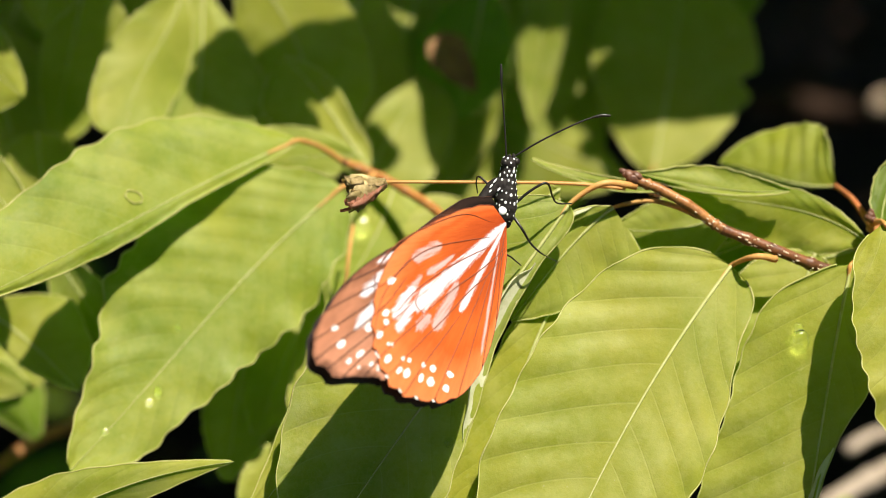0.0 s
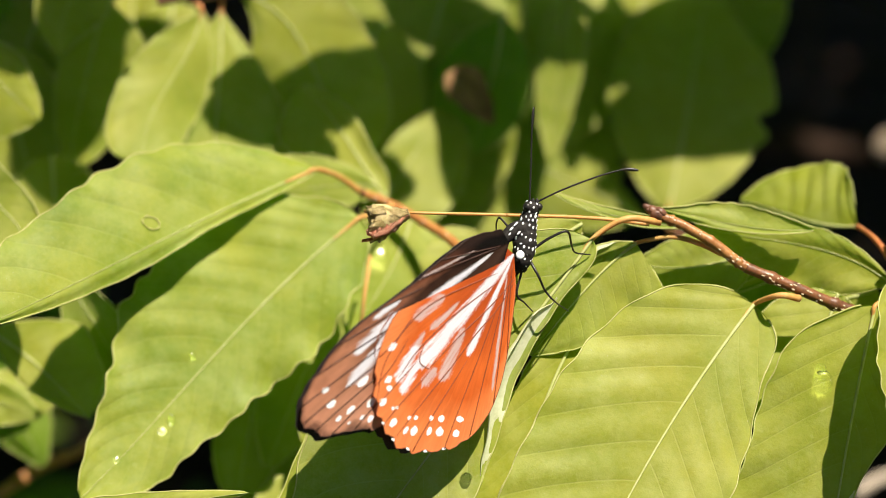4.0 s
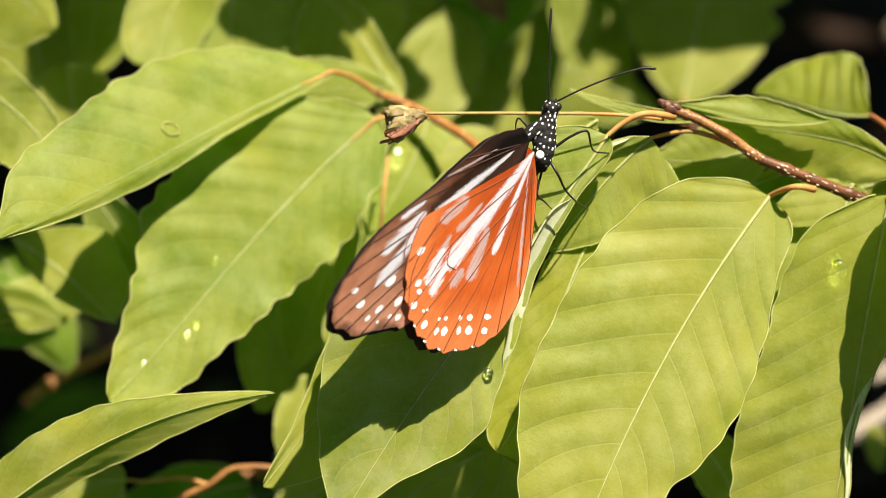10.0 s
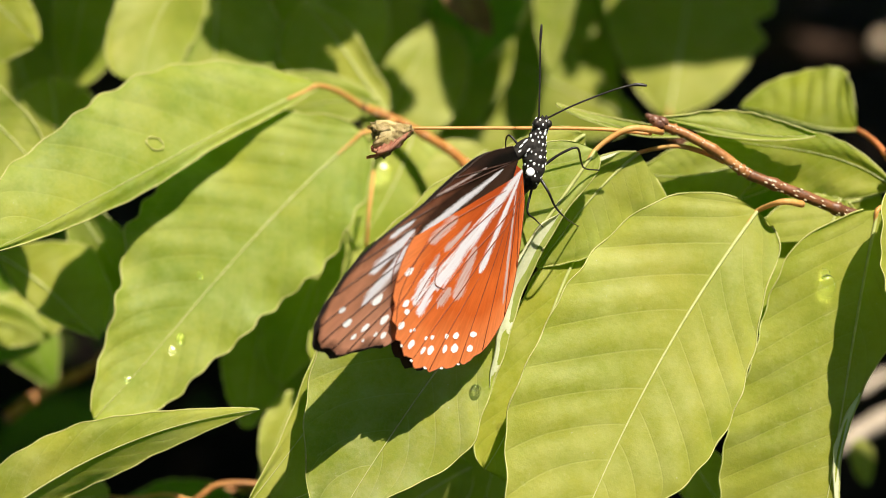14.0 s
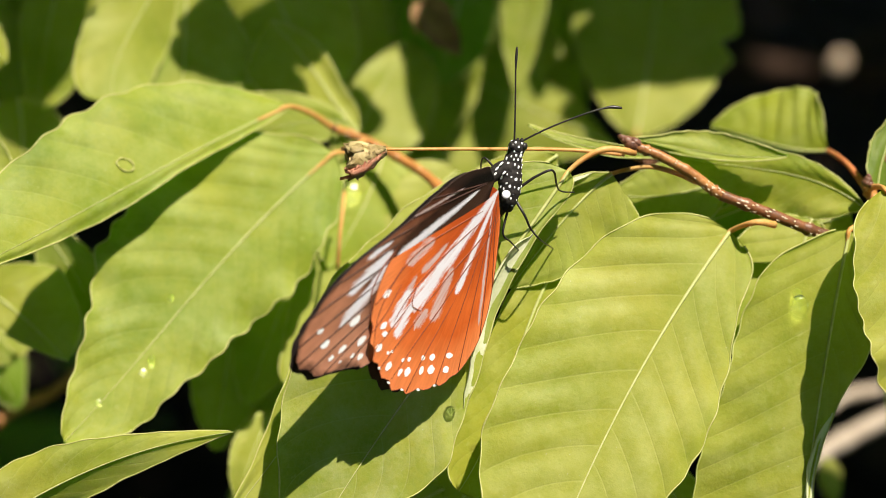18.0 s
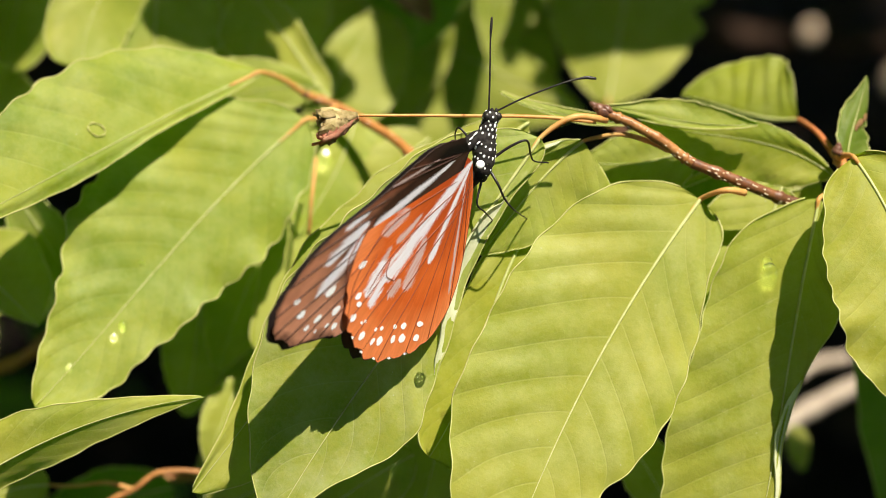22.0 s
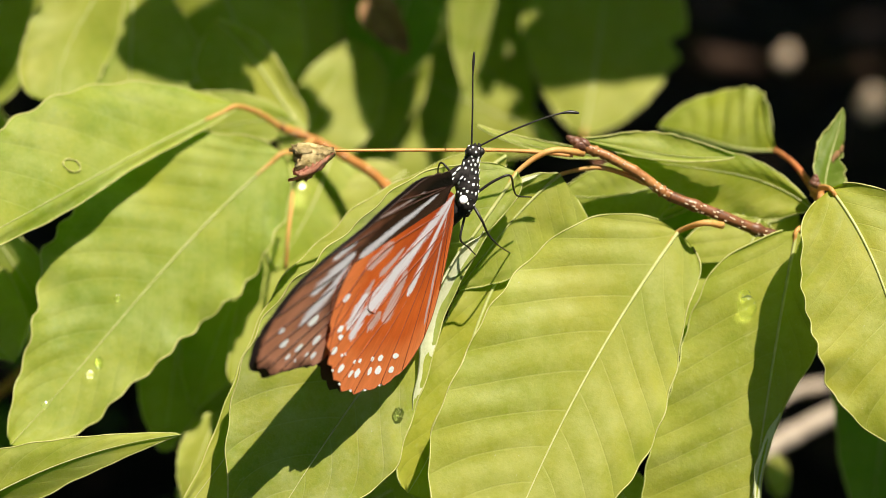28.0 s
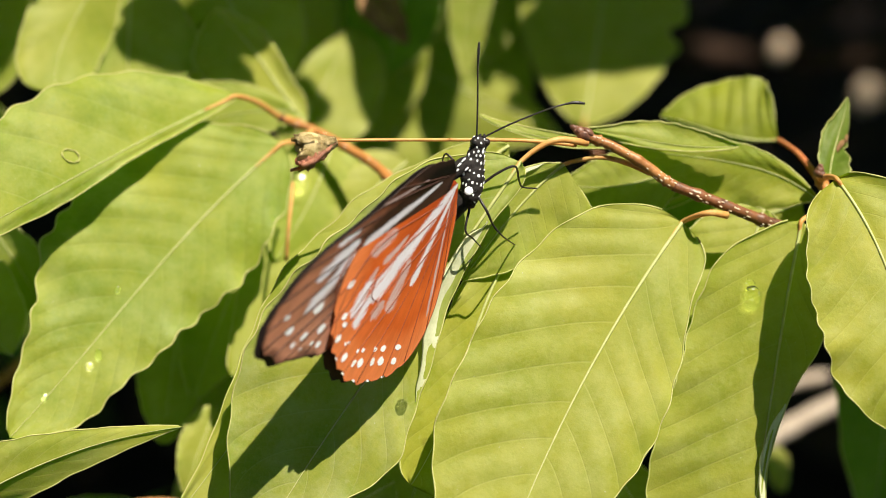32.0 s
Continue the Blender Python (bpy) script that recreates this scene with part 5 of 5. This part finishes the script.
for k in range(300):
    a, b = rnd.uniform(-1.4, 1.4), rnd.uniform(-0.9, 0.9)
    n = (BODY_SIDE * math.sin(a) + OUT * math.cos(a) + BODY_UP * b).normalized()
    if all((n - d).length > 0.62 for d in dots):
        dots.append(n)
        w = n.cross(BODY_UP).normalized()
        part("white_dot", blob(own(2.2, 9.1, -2.0) + n * 1.70, (w * 0.22, w.cross(n) * rnd.uniform(0.26, 0.42), n * 0.1), 5, 8), WHITE, head)


def limb(name, points, r0, r1, parent, club=0.0, label=""):
    path = spline(points, 36)
    rad = [r0 + (r1 - r0) * i / 36 + (club if i > 24 else 0) * math.sin(math.pi * (i - 24) / 13) for i in range(37)]
    return part(name, tube(path, [max(r, 0.05) for r in rad], 7), SHINY, parent, label)


limb("antenna", [own(1.75, 10.3, -1.5), own(1.9, 17, -0.5), own(1.95, 24, 0.6), own(2.2, 28.2, 1.0)], 0.19, 0.14, head, 0.14, "thin black feeler")
limb("antenna", [own(2.9, 10.2, -1.8), own(8.5, 12.9, -1.5), own(15.5, 15.6, -1.5), own(20.0, 16.8, -1.8), own(22.6, 16.7, -2.0)], 0.19, 0.17, head, 0.18, "thin black feeler with a club")


def foot(x, y):
    """Where a foot at x, y of the butterfly's space meets the leaf below."""
    p, n = touch(None, ((HOME.x + x) / 386, (HOME.y + y) / 386))
    return p + n * 0.12


limb("leg", [own(3.0, 1.6, -2.5), own(6.0, 3.6, -1.8), own(9.1, 4.7, -2.0), own(10.2, 2.2, -6.0), own(11.2, 1.0, -8.6), foot(13.4, 0.4)], 0.30, 0.14, butterfly)
limb("leg", [own(2.2, -1.3, -2.5), own(3.7, -4.0, -2.0), own(5.0, -6.5, -4.0), own(7.0, -8.6, -6), foot(9.3, -10.4)], 0.30, 0.14, butterfly)
limb("leg", [own(0.5, -3.0, -4.0), own(-0.4, -7.4, -3.4), own(1.2, -9.0, -5.5), foot(2.6, -10.7)], 0.26, 0.13, butterfly)
limb("leg", [own(-1.0, 4.0, -4.4), own(-3.6, 7.2, -4.6), own(-4.4, 6.6, -7.0), foot(-4.6, 4.0)], 0.26, 0.13, butterfly)


# ---- ground, litter and the shade above ----
GROUND = 0.42


def sheet(name, half, steps, mat):
    bm = bmesh.new()
    grid = []
    for i in range(steps + 1):
        row = []
        for k in range(steps + 1):
            u, v = (2 * i / steps - 1), (2 * k / steps - 1)
            x, y = half * math.copysign(abs(u) ** 3.2, u), half * math.copysign(abs(v) ** 3.2, v)
            near = math.exp(-(x * x + y * y) / 30)
            row.append(bm.verts.new((x, y + 1.0, GROUND + near * (0.06 * noise.noise((x * 1.6, y * 1.6, 0)) + 0.02 * noise.noise((x * 7, y * 7, 3))))))
        grid.append(row)
    for i in range(steps):
        for k in range(steps):
            bm.faces.new((grid[i][k], grid[i + 1][k], grid[i + 1][k + 1], grid[i][k + 1]))
    me = bpy.data.meshes.new(name)
    bm.to_mesh(me)
    bm.free()
    me.materials.append(mat)
    me.polygons.foreach_set("use_smooth", [True] * len(me.polygons))
    return new(name, me)


tagged(sheet("ground", 400.0, 120, SOIL), "soil under the bush, its shade put into the dark colour", "ground", kind="structure")


def scatter(name, count, place, size, mat, seed, label, category, upright=0.4):
    """Many small leaves as one piece of stuff: each a folded, pointed blade."""
    rnd = random.Random(seed)
    verts, faces = [], []
    for _ in range(count):
        c = Vector(place(rnd))
        ln = rnd.uniform(*size)
        yaw, tilt, rolling = rnd.uniform(0, 6.283), rnd.gauss(-0.2, upright), rnd.gauss(0, upright)
        m = Euler((rolling, tilt, yaw)).to_matrix()
        w = ln * rnd.uniform(0.24, 0.32)
        base = len(verts)
        for x, y, z in ((0, 0, 0), (0.28, 0.85, 0.10), (0.28, 0, -0.05), (0.28, -0.85, 0.10), (0.62, 0.8, 0.02), (0.62, 0, -0.12), (0.62, -0.8, 0.02), (1, 0, -0.25)):
            verts.append(c + m @ Vector((x * ln, y * w, z * ln * 0.6)))
        for f in ((0, 2, 1), (0, 3, 2), (1, 2, 5, 4), (2, 3, 6, 5), (4, 5, 7), (5, 6, 7)):
            faces.append([base + i for i in f])
    me = bpy.data.meshes.new(name)
    me.from_pydata([tuple(v) for v in verts], [], faces)
    me.uv_layers.new(name="UVMap")
    me.materials.append(mat)
    me.polygons.foreach_set("use_smooth", [True] * len(me.polygons))
    return tagged(new(name, me), label, category, kind="stuff")


def litter_place(r):
    x, y = r.uniform(-1.6, 1.6), r.uniform(-0.3, 3.2)
    return x, y, GROUND + 0.03 + r.uniform(0, 0.03)


# sun flecks: places on the ground that keep a clear line to the sun
FLECKS = [SPRAY @ (Vector(p) * MM) for p in ((209.2, 101.3, -546.9), (248.0, 78.8, -536.9), (132.5, -43.7, -221.9), (113.2, -58.5, -211.9))]


def shades_fleck(p, clear=0.055):
    return any((p - f - SUN_FROM * (p - f).dot(SUN_FROM)).length < clear for f in FLECKS)


def canopy_place(r):
    while True:
        p = Vector(canopy_try(r))
        if not shades_fleck(p):
            return p


def canopy_try(r):
    y = 0.26 + 3.0 * r.random() ** 1.3
    return r.uniform(-1.2, 1.2) * (0.5 + y), y, 1.16 + 0.04 * y + r.random() ** 1.5 * 0.7


def deep_place(r):
    y = r.uniform(0.35, 2.2)
    x = r.uniform(-1.0, 0.06) * (0.25 + 0.5 * y)
    top = 1.17 - (y + 0.36) * 0.47
    return x, y, top + r.uniform(-0.35, 0.08) * (0.4 + y * 0.4)


def screen_ring_place(r):
    a, d = r.uniform(0, 6.283), r.uniform(2.4, 3.6)
    return d * math.cos(a), d * math.sin(a), GROUND + 5.0 * r.random() ** 0.8


# unseen leafy ring, added to keep sky light out from the sides
scatter("surrounding_thicket", 14000, screen_ring_place, (0.16, 0.30), LEAF_SHADE, 9, "unseen ring of leaves added to cut the sky light", "thicket", 0.8)
def screen_cover_place(r):
    while True:
        p = Vector((r.uniform(-3.4, 3.4), r.uniform(-3.2, 3.6), r.uniform(3.6, 4.8)))
        q = p - Vector((0, 0, 1.0))
        if (q - SUN_FROM * q.dot(SUN_FROM)).length > 0.55 and not shades_fleck(p, 0.10):
            return p


# unseen cover of leaves added overhead to dim the sky, with a sun gap
scatter("tree_crown", 6000, screen_cover_place, (0.20, 0.34), LEAF_SHADE, 12, "unseen leaf cover added to cut sky light, open to the sun", "foliage", 0.4)
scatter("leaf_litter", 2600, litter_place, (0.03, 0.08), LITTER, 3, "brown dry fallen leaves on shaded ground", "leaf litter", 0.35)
# foliage above the view, added so the background falls into shade
scatter("overhanging_foliage", 10500, canopy_place, (0.06, 0.10), LEAF_SHADE, 4, "unseen dense foliage added to shade the ground behind the bush", "foliage", 0.35)
scatter("bush_interior", 130, deep_place, (0.05, 0.09), LEAF_SHADE, 6, "leaves deep inside the bush, colour darkened for shade", "foliage", 0.5)

# unseen leaves put overhead so their shade falls across the shrub behind
over_spray = thing("beech_branch", (60, 160, 30), "unseen beech branch added overhead so its shade dapples the leaves below", "branch")
SUN_IN_SPRAY = SPRAY.to_3x3().inverted() @ SUN_FROM
for x, y, z, an, ln, wd, lift in (
        (-41, 57, -78, 170, 28, 8, 150), (-16, 54, -86, 175, 30, 8, 150), (-43, 52, -72, 52, 38, 11, 140), (10, 71, -112, 270, 42, 14, 150),
        (6, 47, -105, 275, 34, 8, 150), (66, 66, -132, 178, 48, 15, 150), (69, 87, -140, 175, 50, 20, 160), (38, 78, -135, 270, 54, 7, 150),
        (-86, 63, -85, 265, 38, 9, 150), (-30, 46, -66, 325, 20, 6, 140), (-104, 78, -95, 280, 44, 14, 150), (-9, 82, -100, 250, 40, 14, 150),
        (95, 108, -150, 170, 50, 24, 160), (-41, 96, -80, 190, 44, 12, 140), (-73, 99, -85, 260, 44, 14, 150), (120, -16, -71, 275, 60, 24, 165),
        (115, -48, -72, 275, 60, 24, 165),
        (-106, 85, -145, 95, 50, 18, 160), (-75, 86, -145, 85, 50, 18, 160), (-44, 89, -145, 95, 50, 18, 160), (-15, 87, -145, 85, 52, 19, 160),
        (13, 87, -145, 95, 52, 19, 160), (39, 83, -145, 88, 56, 17, 160), (61, 91, -148, 95, 50, 19, 160), (84, 89, -148, 85, 56, 19, 160),
        (73, 69, -134, 175, 46, 12, 160), (52, 77, -134, 100, 40, 12, 160), (-32, 65, -116, 80, 46, 15, 160), (-12, 73, -118, 95, 50, 16, 160),
        (3, 69, -118, 88, 46, 15, 160), (21, 83, -118, 92, 50, 12, 160), (-102, 61, -100, 95, 46, 15, 160), (-82, 80, -112, 85, 46, 15, 160),
        (13, 68, -108, 90, 40, 9, 160), (35, 75, -150, 88, 30, 12, 160),
        (22, 75, -145, 90, 34, 15, 160), (39, 71, -145, 90, 34, 15, 160), (58, 69, -148, 85, 34, 17, 160), (78, 61, -148, 95, 44, 17, 160), (95, 62, -148, 90, 50, 18, 160), (32, 88, -128, 92, 50, 12, 160), (29, 86, -122, 92, 34, 12, 160), (41, 85, -130, 92, 60, 12, 160),
        (-13, 89, -124, 92, 44, 15, 160), (2, 84, -126, 92, 44, 15, 160), (-99, 82, -98, 90, 36, 12, 160), (-99, 63, -62, 90, 26, 7, 160), (33, 77, -136, 92, 40, 8, 160), (71, 61, -132, 178, 34, 10, 160), (68, 58, -129, 178, 44, 8, 160), (39, 72, -150, 90, 24, 11, 160), (31, 81, -118, 92, 40, 8, 160), (-24, 63, -83, 165, 42, 7, 150), (-27, 55, -68, 40, 22, 8, 140), (-87, 78, -72, 255, 30, 8, 150), (-6, 80, -125, 92, 30, 10, 160), (-94, 36, -85, 100, 34, 11, 150)):
    c = Vector((x, y, z)) + SUN_IN_SPRAY * lift
    t = Vector((math.cos(radians(an)), math.sin(radians(an)) * 0.8, 0.3))
    leaf(over_spray, [c - t * ln * 0.5, c - t * ln * 0.15, c + t * ln * 0.2, c + t * ln * 0.5], wd, wd, (0, 0), 0, LEAF_SHADE, (0.8, 0.55), 0.8, (0.05, 0.05), 9, fine=0.6, label="beech leaf overhead")

# dead pale sticks and stones seen past the leaves
stick = thing("dead_stick", (143.1, -43.7, -221.9), "bleached dead stick on the ground behind the leaves", "stick")
twig(stick, [(166.2, -38.4, -225.0), (147.3, -44.6, -221.0), (128.5, -53.5, -216.0), (119.1, -58.9, -213.0)], 3.0, 2.5, BARK_GREY, "stem", 3, 0, 30)
twig(stick, [(149.6, -35.3, -230.0), (137.9, -37.1, -226.0), (129.2, -41.7, -222.0)], 2.0, 1.6, BARK_GREY, "side_stem", 2, 0, 16)
# branch in the darkened litter colour, which stands for the shade on it
log = thing("fallen_branch", (221.5, 103.4, -561.9), "dark fallen branch lying behind the bush", "branch")
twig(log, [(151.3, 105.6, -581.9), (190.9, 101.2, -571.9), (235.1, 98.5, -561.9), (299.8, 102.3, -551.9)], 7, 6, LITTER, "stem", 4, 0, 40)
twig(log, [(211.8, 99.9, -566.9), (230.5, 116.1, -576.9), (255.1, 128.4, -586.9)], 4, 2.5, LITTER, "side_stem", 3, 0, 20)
for k, (x, y, d, r) in enumerate(((1567, 62, 945, 4.6), (1722, 143, 935, 6.4))):
    c = Vector(((x - 784) * d / 3536.4, (441 - y) * d / 3536.4, 398.1 - d))
    st = thing("stone", c, "small pale stone on the dark ground", "stone", "stones on the ground")
    part("body", blob(c, ((r, 2, 0), (-1, r * 1.1, 1), (0, 0, r * 0.8)), 12, 16, bumps=0.3, seed=k * 2.0 + 1), STONE, st)


def drop(blade, aim, r, label, flat=0.6, long=1.2, mat=None, shade=False):
    """A bead of water on a leaf."""
    c, n = touch(blade, aim)
    c = c + n * r * flat * 0.55
    ob = thing("water_drop", c, label, "water drop", "drops on the leaves")
    a = n.cross(Vector((0, 1, 0.2))).normalized()
    bead = part("bead", blob(c, (a * r, n.cross(a) * r * long, n * r * flat), 14, 20, bumps=0.10, seed=r), mat or WATER, ob)
    bead.visible_shadow = shade
    return ob


drop(perch_leaf, (0.0179, -0.0650), 1.1, "clear round bead of water on a leaf", 0.85, 1.05, shade=True)
drop(drop_leaf, (0.1931, -0.0139), 2.1, "flat clear drop of water on a leaf", 0.62)
drop(drop_leaf, (0.1923, -0.0076), 1.1, "small flat drop of water on a leaf", 0.6)
drop(lower_leaf, (-0.1332, -0.0447), 0.85, "bead of water glinting on a leaf", 0.45, mat=WATER_GLINT)
drop(lower_leaf, (-0.1289, -0.0393), 0.8, "flat bead of water on a leaf", 0.2, 1.8)
drop(lower_leaf, (-0.1552, -0.0594), 0.75, "bead of water glinting on a leaf", 0.45, mat=WATER_GLINT)
drop(lower_leaf, (-0.1193, -0.0076), 0.7, "flat bead of water on a leaf", 0.3)
drop(None, (-0.0283, 0.0441), 2.2, "bead of water glinting on a leaf", 0.5, mat=WATER_GLINT)


def tuck(t):
    """Turns a hindwing about its costal vein, once it has settled, so that its front edge slides beneath the forewing."""
    late = min(max(t - 1.0, 0), 1)
    root, axis = Vector((*HIND_ROOT, 0)) * MM, Vector((math.cos(radians(208)), math.sin(radians(208)), 0))
    return Matrix.Translation(root) @ Matrix.Rotation(radians(4.5 * late), 4, axis) @ Matrix.Translation(Vector((0, 0, -0.4 * MM * late)) - root)


def motions():
    walk(butterfly, [(t, SPRAY @ Matrix.Translation(Vector((x, y, 14.1)) * MM) @ Matrix.Rotation(radians(turn), 4, "Z")) for t, x, y, turn in BODY_ROWS])
    for t_rows, wing, own, push in ((WING_ROWS, near_fore, 1, 0.0), (WING_ROWS, near_hind, 2, 0.35), (WING_ROWS, far_fore, 1, -1.2), (WING_ROWS, far_hind, 2, -0.9)):
        far = push < -0.5
        # the wings of the far side stand a little outwards of the near ones
        walk(wing, [(row[0], wing_pose(row[own] + 0.8 * far, *row[3:5], row[5] - 0.8 * far, row[6] - 0.65 * far, row[7], push) @ (tuck(row[0]) if wing is near_hind else Matrix())) for row in t_rows])


motions()
